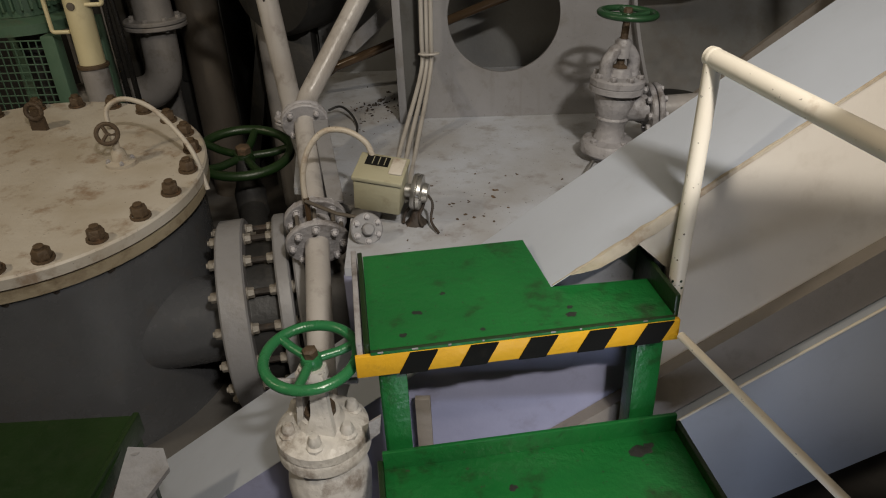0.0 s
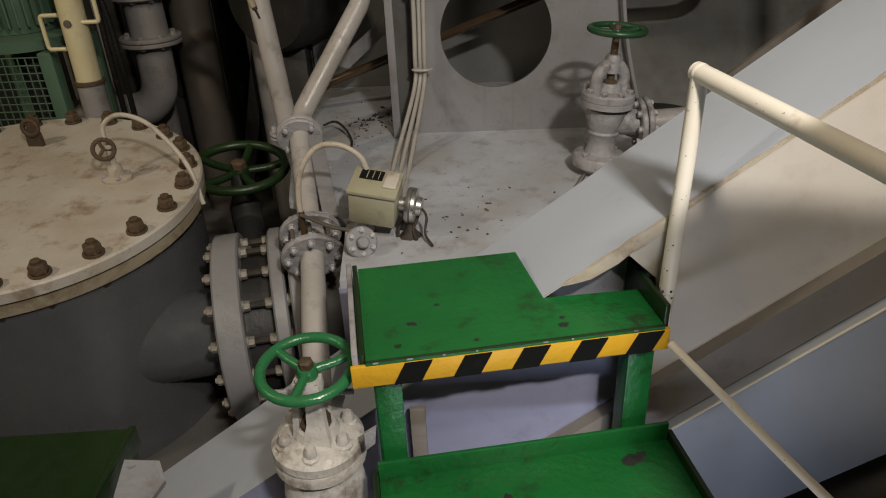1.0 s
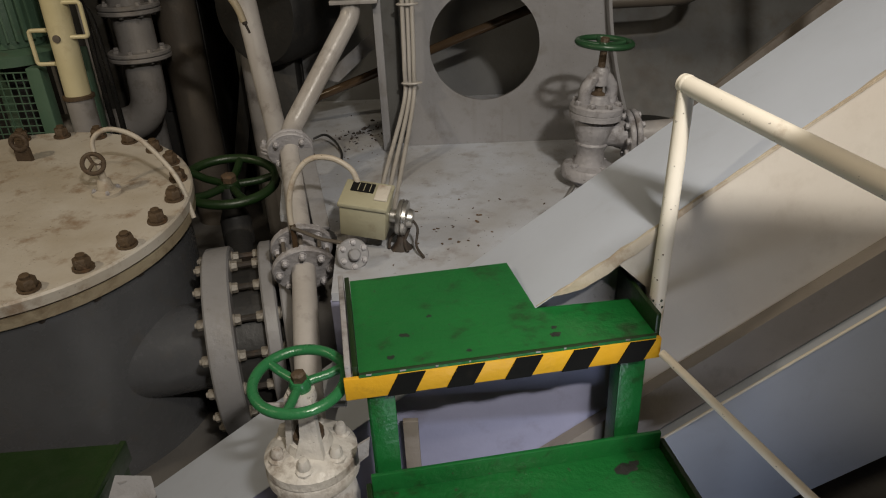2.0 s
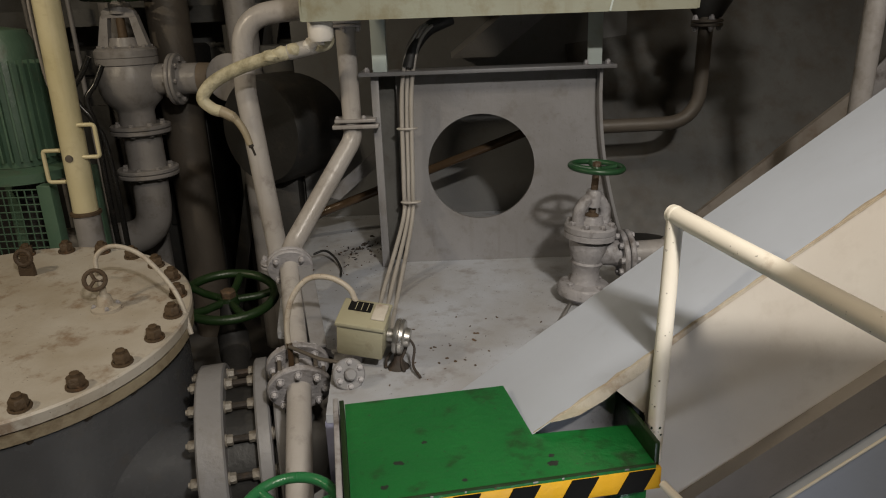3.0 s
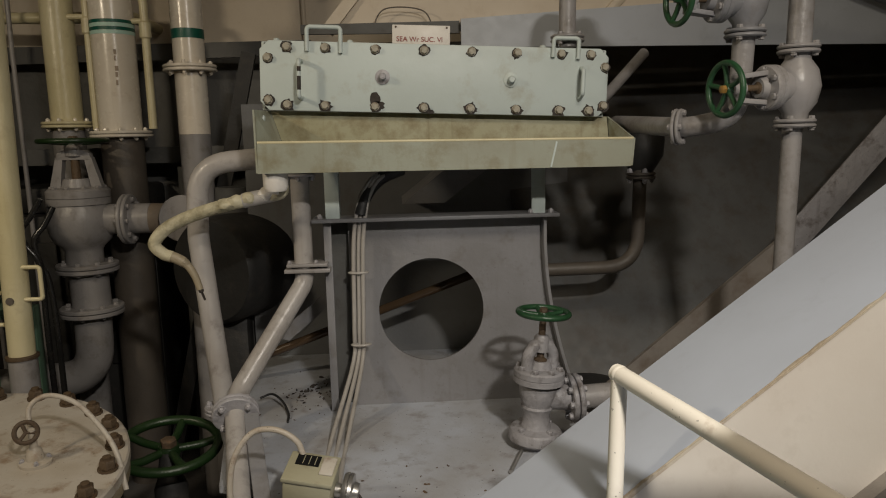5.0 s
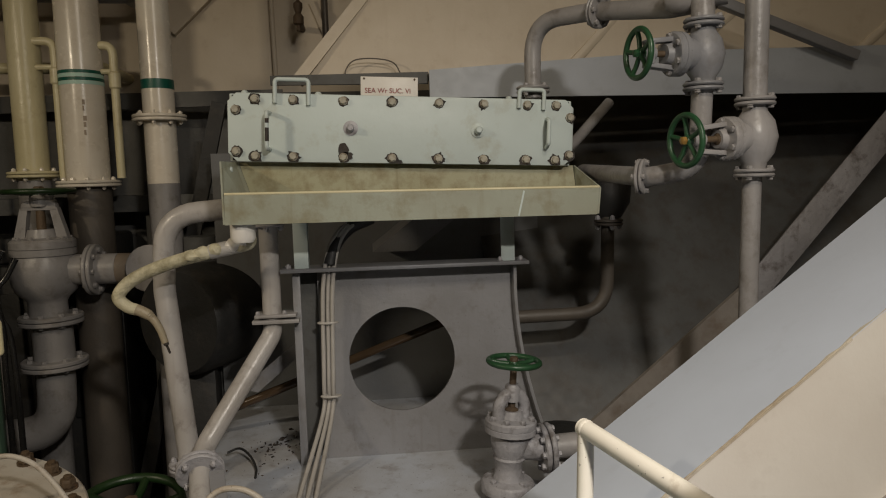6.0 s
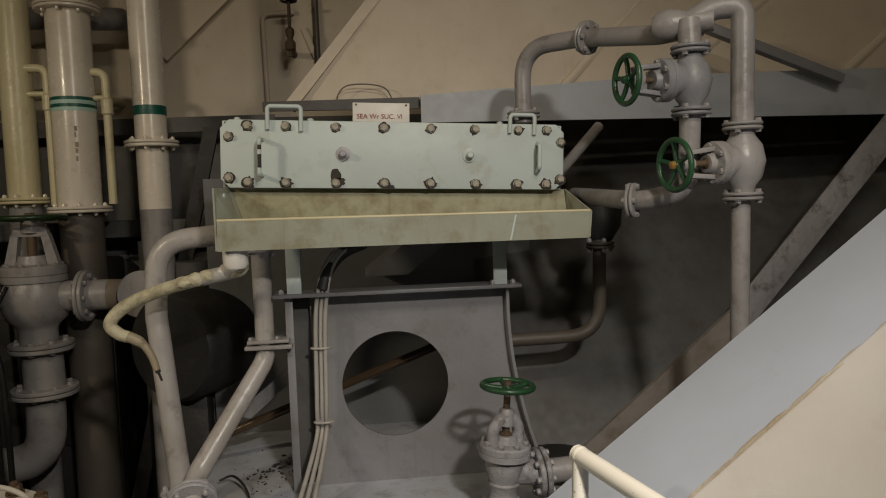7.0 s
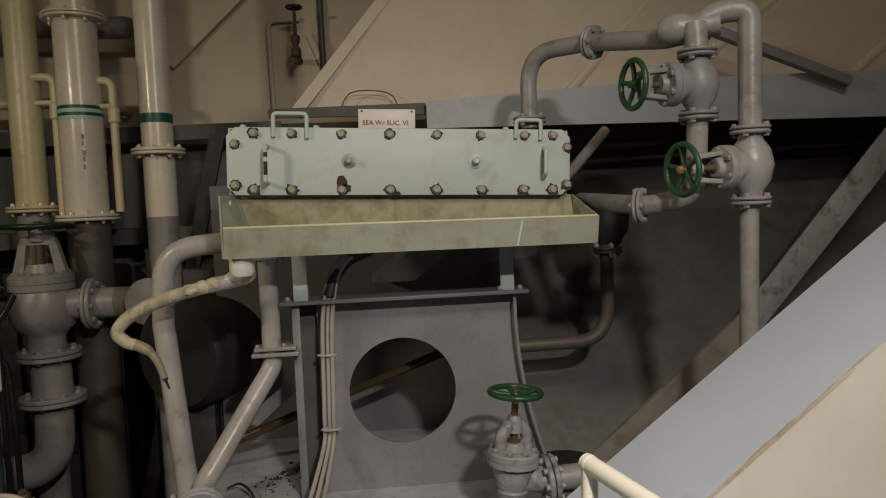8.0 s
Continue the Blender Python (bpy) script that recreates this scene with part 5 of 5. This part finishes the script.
def side_valve(at, wheel_dir, half, body_r, reach, wheel_r, hub_mat, label, mat):
    """A globe valve in a vertical pipe whose stem points sideways."""
    at = Vector(at)
    v = thing("globe_valve", at + Vector((0, 0, -half)), label, "valve", "globe valves")
    m = Matrix.Translation(at)
    part("body", lathe(bmesh.new(), [(0, -half), (0.033, -half), (0.036, -half * 0.72), (body_r * 0.85, -half * 0.45), (body_r, 0), (body_r * 0.85, half * 0.45), (0.036, half * 0.72), (0.033, half), (0, half)], m, 26), mat, v)
    for s in (1, -1):
        flange(v, at + Vector((0, 0, s * half)), (0, 0, 1), 0.058, 0.012, 4, mat, BOLT_PIPE_SMALL, turn=0.5)
    d = Vector(wheel_dir).normalized()
    mm = along(at, at + d)
    part("bonnet_neck", lathe(bmesh.new(), [(0.045, 0), (0.047, body_r), (0.05, body_r + 0.02)], mm, 22), mat, v)
    bonnet_and_yoke(v, mm, body_r + 0.03, reach, 0.064, 0.0125, mat, wheel_r, 0.0085, 5, nuts=6, wheel_mat=DULL_GREEN, hub_mat=hub_mat, bolt=BOLT_PIPE_SMALL, turn=1.57, style="flat")


side_valve((1.107, 1.92, 2.09), (-0.98, -0.16, 0.0), 0.092, 0.062, 0.215, 0.077, DULL_GREEN, "grey globe valve with its green wheel turned sideways", GREY)
side_valve((1.258, 1.9, 1.845), (-0.95, -0.22, -0.03), 0.105, 0.066, 0.245, 0.081, OCHRE, "grey globe valve, green wheel with a yellowed hub", GREY_PIPE)


def inner_bend():
    s = thing("bend_pipe", (1.095, 2.74, 1.16), "bent pipe beside the support plate, shade in its dark colour", "pipe")
    # A grey pipe in shadow; the dark brown carries that shadow.
    part("pipe", tube(bmesh.new(), [(1.10, 2.74, 1.75), (1.09, 2.74, 1.17), (0.62, 2.74, 1.165)], 0.028, 0.14, 20), BROWN_PIPE, s)
    flange(s, (1.10, 2.74, 1.55), (0, 0, 1), 0.06, 0.013, 4, BROWN_PIPE)
    part("casting", lathe(bmesh.new(), [(0, 1.56), (0.05, 1.57), (0.085, 1.63), (0.09, 1.70), (0.06, 1.76), (0, 1.77)], pose(1.11, 2.76, 0), 24), DARK, s, "dark cast housing")
    part("stay", tube(bmesh.new(), [(0.87, 2.7, 1.80), (1.16, 2.9, 2.06)], 0.022, 0.02, 14), GREY_PIPE, s)


inner_bend()


def deck_valve():
    v = thing("globe_valve", (0.532, 2.2, 0.645), "lumpy grey angle valve standing on the deck", "valve", "globe valves")
    m = pose(0.548, 2.2, 0.667, 0, 4, 0)
    part("pedestal", disc(bmesh.new(), (0.546, 2.2, 0.645), (0.548, 2.2, 0.668), 0.06), DECK_VALVE, v)
    bm = lathe(bmesh.new(), [(0, 0.0), (0.088, 0.0), (0.093, 0.006), (0.093, 0.034), (0.087, 0.042), (0.056, 0.05), (0.047, 0.075), (0.046, 0.10), (0.053, 0.115), (0.056, 0.122), (0.053, 0.13), (0.060, 0.15), (0.066, 0.175), (0.066, 0.2), (0.06, 0.216), (0, 0.22)], m)
    part("body", bm, DECK_VALVE, v)
    for k in range(4):
        a = k * math.pi / 2 + 0.6
        shared("nut", BOLT_DECK, m @ Matrix.Translation((0.068 * math.cos(a), 0.068 * math.sin(a), 0.042)), v)
    bonnet_and_yoke(v, m, 0.234, 0.457, 0.088, 0.021, DECK_VALVE, 0.096, 0.010, 5, nuts=8, bolt=BOLT_DECK, wheel_mat=DULL_GREEN, turn=0.35, arch=0.45, bulge=0.58)
    part("outlet", tube(bmesh.new(), [m @ Vector((0, 0, 0.16)), (0.70, 2.21, 0.81)], 0.045, 0.02), DECK_VALVE, v)
    flange(v, (0.69, 2.21, 0.81), (1, 0.06, 0.05), 0.085, 0.02, 8, DECK_VALVE, BOLT_DECK)
    part("pipe", tube(bmesh.new(), [(0.70, 2.21, 0.81), (1.45, 2.25, 0.83)], 0.042, 0.02), GREY_PIPE, v)
    part("drain_rod", tube(bmesh.new(), [(0.49, 2.13, 0.66), (0.43, 1.99, 0.655)], 0.007, 0.01, 8), STEEL, v)
    bm = lathe(bmesh.new(), [(0, 0), (0.16, 0), (0.16, 0.012), (0.14, 0.06), (0, 0.09)], pose(0.86, 2.62, 0.645), 24)
    solo("sump_cover", bm, DARK, "dark brown domed cover behind the angle valve", "cover")


deck_valve()


def loop_pipe():
    s = thing("overflow_pipe", (-0.62, 2.6, 0.645), "grey pipe curving down from the tray end", "pipe")
    part("pipe", tube(bmesh.new(), [(-0.396, 2.62, 1.66), (-0.66, 2.62, 1.64), (-0.67, 2.61, 1.36), (-0.605, 2.55, 0.76), (-0.60, 2.54, 0.645)], 0.04, 0.15, 22), PALE_PIPE, s)
    flange(s, (-0.602, 2.545, 0.70), (0, 0, 1), 0.075, 0.014, 6, GREY_VALVE)


loop_pipe()

# ---- cream pipes, valve and motor at the far left ----


def column(name, x, y, r, z0, z1, cream_from, flanges, bands, label, mat=None, lower=None):
    s = thing(name, (x, y, z0), label, "pipe", "vertical pipes")
    mat = mat or CREAM_PIPE
    part("upper_pipe", tube(bmesh.new(), [(x, y, cream_from), (x, y, z1)], r, 0.05, 30), mat, s)
    part("lower_pipe", tube(bmesh.new(), [(x, y, z0), (x, y, cream_from - 0.001)], r, 0.05, 30), lower or GREY_PIPE, s, "grey lower length")
    for z, fr, n in flanges:
        flange(s, (x, y, z), (0, 0, 1), fr, 0.016, n, mat, BOLT_CREAM)
    for z, h, bmat in bands:
        bm = lathe(bmesh.new(), [(r, z - h / 2), (r + 0.0015, z - h / 2), (r + 0.0015, z + h / 2), (r, z + h / 2)], pose(x, y, 0), 30)
        part("colour_band", bm, bmat, s, "painted colour band")
    return s


column("cream_pipe", -0.898, 3.5, 0.0755, FLOOR_Z, 4.2, 1.765, [(2.083, 0.127, 8)], [(2.243, 0.045, BAND)], "cream upright pipe with one dark green band")
P2 = column("cream_pipe", -1.326, 3.7, 0.105, FLOOR_Z, 4.2, 1.775, [(2.787, 0.154, 8), (1.776, 0.154, 10)], [(2.332, 0.016, BAND), (2.314, 0.018, BAND_LIGHT), (2.296, 0.016, BAND), (2.278, 0.018, BAND_LIGHT)], "cream upright pipe with fine double green bands", lower=BROWN_PIPE)
column("cream_pipe", -1.615, 3.75, 0.078, FLOOR_Z, 4.2, 1.80, [(1.83, 0.125, 8)], [], "yellowed cream upright pipe ending in a flange", YELLOW_CREAM)
# marks along the double-banded pipe, and its by-pass
for i, (z, w) in enumerate(((2.18, 0.012), (2.15, 0.008), (2.10, 0.016), (2.07, 0.012), (2.03, 0.01))):
    bm = lathe(bmesh.new(), [(0.1055, z - 0.012), (0.1068, z - 0.012), (0.1068, z + 0.012), (0.1055, z + 0.012)], pose(-1.326, 3.7, 0), 4, -72, math.degrees(w / 0.1055))
    part("marking_bar", bm, FADED, P2, "faded unreadable mark")


def bypass(x, y, z0, z1, side, label):
    bm = tube(bmesh.new(), [(x - side * 0.10, y, z1), (x, y, z1), (x, y, z0)], 0.021, 0.05, 14)
    b = solo("bypass_pipe", bm, YELLOW_CREAM, label, "pipe", "by-pass pipes")
    part("coupling", lathe(bmesh.new(), [(0.02, z1 - 0.22), (0.029, z1 - 0.21), (0.029, z1 - 0.14), (0.02, z1 - 0.13)], pose(x, y, 0), 14), YELLOW_CREAM, b)
    part("tie", tube(bmesh.new(), [(x - side * 0.10, y, z1 - 0.13), (x, y, z1 - 0.13)], 0.014, 0.02, 12), YELLOW_CREAM, b)


bypass(-1.16, 3.69, 1.80, 2.47, 1, "thin cream by-pass pipe beside the banded pipe")
bypass(-1.455, 3.72, 1.80, 2.50, 1, "thin cream by-pass pipe between two uprights")


def far_pipes():
    b = solo("cross_pipe", tube(bmesh.new(), [(-4.5, 3.95, 2.42), (-1.3, 3.95, 2.40), (-1.3, 4.35, 2.40)], 0.03, 0.02, 14), YELLOW_CREAM, "yellowed cross pipe behind the uprights", "pipe")
    solo("cross_pipe", tube(bmesh.new(), [(-4.5, 4.0, 2.86), (-1.15, 3.95, 2.80), (-1.1, 4.4, 2.80)], 0.06, 0.02, 18), GREY_PIPE, "thick pale cross pipe behind the uprights", "pipe")
    solo("conduit", tube(bmesh.new(), [(-0.43, 4.32, 2.30), (-0.44, 4.32, 2.92), (-0.25, 4.32, 2.93)], 0.015, 0.05, 12), BEIGE, "thin beige conduit on the hull bay", "pipe")
    solo("conduit", tube(bmesh.new(), [(-0.13, 4.32, 4.2), (-0.12, 4.32, 2.62)], 0.02, 0.05, 12), GREASY, "dark conduit in the hull bay", "pipe")
    v = thing("small_valve", (-0.24, 4.1, 2.75), "small dark valve on the far hull bay", "valve")
    part("body", lathe(bmesh.new(), [(0.0, 2.62), (0.014, 2.62), (0.014, 2.65), (0.03, 2.66), (0.03, 2.70), (0.016, 2.72), (0.026, 2.75), (0.026, 2.775), (0.01, 2.79), (0.01, 2.94), (0, 2.94)], pose(-0.26, 4.1, 0), 14), RUST, v)
    part("branch", tube(bmesh.new(), [(-0.26, 4.1, 2.68), (-0.26, 4.35, 2.68)], 0.018, 0.02, 12), RUST, v)
    handwheel(v, pose(-0.26, 4.1, 2.94), 0.05, 0.008, 3, DARK, DARK)
    bar_m = bar(bmesh.new(), (-0.2, 4.335, 2.84), (-0.02, 4.335, 2.38), 0.03, 0.03, (0, 1, 0))
    solo("slant_bar", bar_m, BEIGE, "short slanting beige bar in the bay", "bar")
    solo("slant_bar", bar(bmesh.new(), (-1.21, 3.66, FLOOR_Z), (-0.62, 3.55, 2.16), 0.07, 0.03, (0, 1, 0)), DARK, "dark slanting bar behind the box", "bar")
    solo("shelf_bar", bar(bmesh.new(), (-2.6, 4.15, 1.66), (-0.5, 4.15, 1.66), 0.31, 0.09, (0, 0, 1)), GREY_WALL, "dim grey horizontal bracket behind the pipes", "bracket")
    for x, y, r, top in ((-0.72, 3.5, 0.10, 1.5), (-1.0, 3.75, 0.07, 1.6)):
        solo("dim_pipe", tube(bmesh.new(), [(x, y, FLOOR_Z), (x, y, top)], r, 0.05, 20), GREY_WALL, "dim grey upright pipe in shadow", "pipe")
    # Black drum stands in for a curved shadow on the plate behind.
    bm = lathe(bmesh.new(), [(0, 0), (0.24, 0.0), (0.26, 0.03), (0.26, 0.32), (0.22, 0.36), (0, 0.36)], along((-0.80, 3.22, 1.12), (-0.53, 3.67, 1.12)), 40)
    pc = thing("shadow_drum", (-0.72, 3.3, FLOOR_Z), "black drum in place of a round shadow behind the pipes", "pump")
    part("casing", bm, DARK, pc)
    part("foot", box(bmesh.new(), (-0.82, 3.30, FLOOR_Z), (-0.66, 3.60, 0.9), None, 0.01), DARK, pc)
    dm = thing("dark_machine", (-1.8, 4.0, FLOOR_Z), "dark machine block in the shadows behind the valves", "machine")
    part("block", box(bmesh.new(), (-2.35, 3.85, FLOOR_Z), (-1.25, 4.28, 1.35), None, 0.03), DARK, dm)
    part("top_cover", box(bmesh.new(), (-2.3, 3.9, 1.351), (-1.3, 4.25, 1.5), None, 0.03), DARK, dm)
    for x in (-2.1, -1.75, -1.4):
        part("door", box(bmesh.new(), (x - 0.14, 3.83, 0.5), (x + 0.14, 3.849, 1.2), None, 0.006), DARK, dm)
    for i in range(3):
        x = -2.02 + 0.11 * i
        solo("thin_pipe", tube(bmesh.new(), [(x, 3.66, FLOOR_Z), (x - 0.02, 3.68, 2.0 + 0.1 * i), (x, 3.68, 4.2)], 0.012, 0.05, 10), GREY_PIPE, "thin upright instrument line", "pipe", "instrument lines")


far_pipes()


def pole_side_lines():
    bm = tube(bmesh.new(), spline([(-1.57, 2.9, 2.5), (-1.577, 2.9, 1.834), (-1.582, 2.9, 1.70), (-1.582, 2.9, 1.524), (-1.573, 2.9, 1.41), (-1.55, 2.88, 1.372), (-1.50, 2.82, 1.368)]), 0.008, 0.01, 10)
    solo("thin_pipe", bm, PALE_PIPE, "thin pale line hooking in to the cream pole", "pipe", "instrument lines")
    for k, pts in enumerate(([(-1.43, 3.0, 1.50), (-1.47, 2.99, 1.43), (-1.515, 2.98, 1.365), (-1.50, 2.98, 1.30), (-1.455, 2.99, 1.20), (-1.47, 3.02, 0.9), (-1.48, 3.05, FLOOR_Z)], [(-1.40, 3.04, 1.46), (-1.435, 3.02, 1.385), (-1.475, 3.0, 1.32), (-1.46, 3.0, 1.22), (-1.43, 3.02, 1.0), (-1.44, 3.05, FLOOR_Z)])):
        solo("black_cable", tube(bmesh.new(), spline(pts), 0.013, 0.01, 10), RUBBER_BLACK, "glossy black cable sagging behind the cream pole", "cable", "black cables")
    bm = slab(bmesh.new(), [(-0.475, 2.95, 0.865), (-0.234, 2.95, 1.057), (-0.236, 2.95, 0.985), (-0.405, 2.95, 0.845)], (0, 0.014, 0))
    solo("stay_bracket", bm, GREY, "pale grey slanted stay bracket above the brown pipe", "bracket")


pole_side_lines()


def left_valve():
    x, y = -1.475, 3.47
    v = thing("globe_valve", (x, y, 0.6), "large grey globe valve with a dark green wheel", "valve", "globe valves")
    m = pose(x, y, 0)
    part("body", lathe(bmesh.new(), [(0, 1.13), (0.088, 1.14), (0.088, 1.205), (0.098, 1.225), (0.135, 1.26), (0.15, 1.305), (0.157, 1.355), (0.148, 1.405), (0.135, 1.44), (0, 1.45)], m, 32), GREY_PIPE, v)
    bonnet_and_yoke(v, m, 1.47, 1.745, 0.146, 0.021, GREY_PIPE, 0.165, 0.013, 5, nuts=10, bolt=BOLT_PIPE, wheel_mat=GREEN_DARK, turn=0.1, arch=0.8, bulge=0.5, style="boss")
    for k in (-1, 1):
        part("yoke_leg", slab(bmesh.new(), [(x + k * 0.132, y - 0.02, 1.49), (x + k * 0.078, y - 0.02, 1.49), (x + k * 0.052, y - 0.02, 1.655), (x + k * 0.085, y - 0.02, 1.665)], (0, 0.04, 0)), GREY_PIPE, v)
    bm = slab(bmesh.new(), [(x - 0.085, y - 0.022, 1.652), (x + 0.085, y - 0.022, 1.652), (x + 0.078, y - 0.022, 1.685), (x + 0.05, y - 0.022, 1.70), (x - 0.05, y - 0.022, 1.70), (x - 0.078, y - 0.022, 1.685)], (0, 0.044, 0))
    bmesh.ops.bevel(bm, geom=bm.edges[:], offset=0.005, segments=2, affect="EDGES", profile=0.5)
    part("yoke_bridge", bm, GREY_PIPE, v)
    flange(v, (x + 0.01, y, 1.12), (0, 0, 1), 0.145, 0.022, 8, GREY_PIPE, BOLT_PIPE)
    part("spool", tube(bmesh.new(), [(x + 0.01, y, 1.12), (x + 0.012, y, 0.9)], 0.092, 0.02, 28), GREY_PIPE, v)
    flange(v, (x + 0.012, y, 0.9), (0, 0, 1), 0.15, 0.022, 8, GREY_PIPE, BOLT_PIPE)
    part("elbow", tube(bmesh.new(), [(x + 0.012, y, 0.89), (x + 0.0, y, 0.55), (x - 0.5, y - 0.02, 0.52)], 0.088, 0.2, 28), GREY_PIPE, v)
    part("outlet", tube(bmesh.new(), [(x, y, 1.36), (-1.13, y, 1.356)], 0.075, 0.02, 24), GREY_PIPE, v)
    part("outlet_run", tube(bmesh.new(), [(-1.129, y, 1.356), (-0.92, y, 1.35)], 0.0755, 0.02, 24), OUTLET_BROWN, v, "browned outlet length")
    flange(v, (-1.245, y, 1.355), (1, 0, 0), 0.125, 0.02, 8, GREY_PIPE, BOLT_PIPE)
    part("end_disc", disc(bmesh.new(), (-0.95, 3.36, 1.36), (-0.95, 3.385, 1.36), 0.115), GREY_PIPE, v)
    part("outlet_bend", tube(bmesh.new(), [(-1.0, y, 1.35), (-0.86, y, 1.35), (-0.83, y, 1.0), (-0.83, y, FLOOR_Z)], 0.072, 0.08, 24), GREY_PIPE, v)


left_valve()


def pole():
    p = thing("sounding_pole", (-1.445, 2.75, FLOOR_Z), "cream painted pole with welded loop handles", "pole")
    x, y = -1.445, 2.75
    part("tube", tube(bmesh.new(), [(x, y, 0.88), (x + 0.03, y, 2.6)], 0.05, 0.02, 26), YELLOW_CREAM, p)
    part("socket", tube(bmesh.new(), [(x - 0.005, y, FLOOR_Z), (x, y, 0.879)], 0.054, 0.02, 26), GREY_PIPE, p, "grey socket pipe")
    part("collar", lathe(bmesh.new(), [(0.05, 0.873), (0.062, 0.875), (0.062, 0.887), (0.05, 0.89)], pose(x, y, 0), 24), RUST, p, "rusty collar")
    for s, z0, z1 in ((-1, 1.02, 1.15), (1, 1.12, 1.25)):
        bm = tube(bmesh.new(), [(x + s * 0.045, y - 0.02, z0), (x + s * 0.115, y - 0.02, z0), (x + s * 0.115, y - 0.02, z1), (x + s * 0.045, y - 0.02, z1)], 0.0085, 0.014, 12)
        part("loop_handle", bm, YELLOW_CREAM, p)
    m = pose(x + 0.003, y - 0.0515, 1.12, 90, 0, 0)
    part("boss", lathe(bmesh.new(), [(0.016, -0.003), (0.014, 0.004), (0, 0.005)], m, 14), GREASY, p)


pole()


def motor():
    x, y = -1.80, 2.98
    g = thing("pump_motor", (x, y, FLOOR_Z), "green finned electric pump motor with mesh guard", "motor")
    part("housing", lathe(bmesh.new(), [(0, 1.06), (0.145, 1.06), (0.145, 1.56), (0.12, 1.62), (0, 1.64)], pose(x, y, 0), 36), MOTOR_GREEN, g)
    for k in range(30):
        a = 2 * math.pi * k / 30
        bm = box(bmesh.new(), (0.14, -0.004, 1.09), (0.172, 0.004, 1.50), pose(x, y, 0, 0, 0, math.degrees(a)))
        part("cooling_fin", bm, MOTOR_GREEN, g)
    part("mount_flange", lathe(bmesh.new(), [(0, 1.0), (0.22, 1.0), (0.22, 1.04), (0.19, 1.058), (0, 1.058)], pose(x, y, 0), 36), MOTOR_GREEN, g)
    for dx in (-0.19, 0.19):
        for dy in (-0.19, 0.19):
            part("pillar", box(bmesh.new(), (x + dx - 0.03, y + dy - 0.03, FLOOR_Z), (x + dx + 0.03, y + dy + 0.03, 1.0), None, 0.006), MOTOR_GREEN, g)
    bm = bmesh.new()
    for i in range(11):
        u = -0.16 + 0.032 * i
        tube(bm, [(x + u, y - 0.2, 0.66), (x + u, y - 0.2, 0.98)], 0.003, 0.01, 6)
        tube(bm, [(x - 0.16, y - 0.2, 0.66 + 0.032 * i), (x + 0.16, y - 0.2, 0.66 + 0.032 * i)], 0.003, 0.01, 6)
    part("mesh_guard", bm, MOTOR_GREEN, g, "square wire mesh guard")
    part("shaft", tube(bmesh.new(), [(x, y, 0.3), (x, y, 1.0)], 0.05, 0.02), DARK, g)


motor()


def left_step():
    s = thing("green_step", (-0.9, 0.95, 0.4), "green step plate beside the tank, darkened for shade", "steps")
    # Same green as the platform, with the shade put into its colour.
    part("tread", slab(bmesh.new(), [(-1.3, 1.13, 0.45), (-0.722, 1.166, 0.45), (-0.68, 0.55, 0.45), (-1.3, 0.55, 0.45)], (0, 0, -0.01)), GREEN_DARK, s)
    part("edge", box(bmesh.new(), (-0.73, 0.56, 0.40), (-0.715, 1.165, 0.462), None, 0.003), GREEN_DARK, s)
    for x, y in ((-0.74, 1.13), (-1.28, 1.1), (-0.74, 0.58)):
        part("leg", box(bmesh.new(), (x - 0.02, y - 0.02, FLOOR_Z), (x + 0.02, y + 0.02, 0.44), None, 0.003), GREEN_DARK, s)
    bm = bmesh.new()
    slab(bm, [(-0.70, 1.06, 0.455), (-0.62, 1.06, 0.45), (-0.615, 1.05, 0.40), (-0.64, 0.93, 0.40), (-0.69, 0.93, 0.42)], (0, 0.0, -0.012))
    tube(bm, [(-0.68, 1.05, 0.45), (-0.68, 1.05, FLOOR_Z)], 0.012, 0.02, 10)
    part("bracket", bm, GREY, s, "chipped grey bracket")


left_step()


def deck_rubbish():
    rng = random.Random(11)
    bm = bmesh.new()
    for _ in range(46):
        x, y = rng.gauss(-0.315, 0.045), rng.gauss(2.83, 0.08)
        r = rng.uniform(0.003, 0.0085)
        bmesh.ops.create_icosphere(bm, subdivisions=1, radius=r, matrix=Matrix.LocRotScale((x, y, 0.645 + r * 0.25), Euler((rng.random() * 3, rng.random(), rng.random() * 3)), (1.8, 1.0, 0.45)))
    solo("rust_scale_heap", bm, DARK_RUST, "small heap of brown rust scale by the plate foot", "debris", kind="stuff")
    bm = tube(bmesh.new(), spline([(-0.50, 2.72, 0.67), (-0.45, 2.72, 0.685), (-0.40, 2.66, 0.675), (-0.365, 2.58, 0.655), (-0.355, 2.50, 0.650)]), 0.005, 0.01, 8)
    solo("black_strap", bm, DARK, "loose black rubber strap lying on the tank top", "strap")


deck_rubbish()
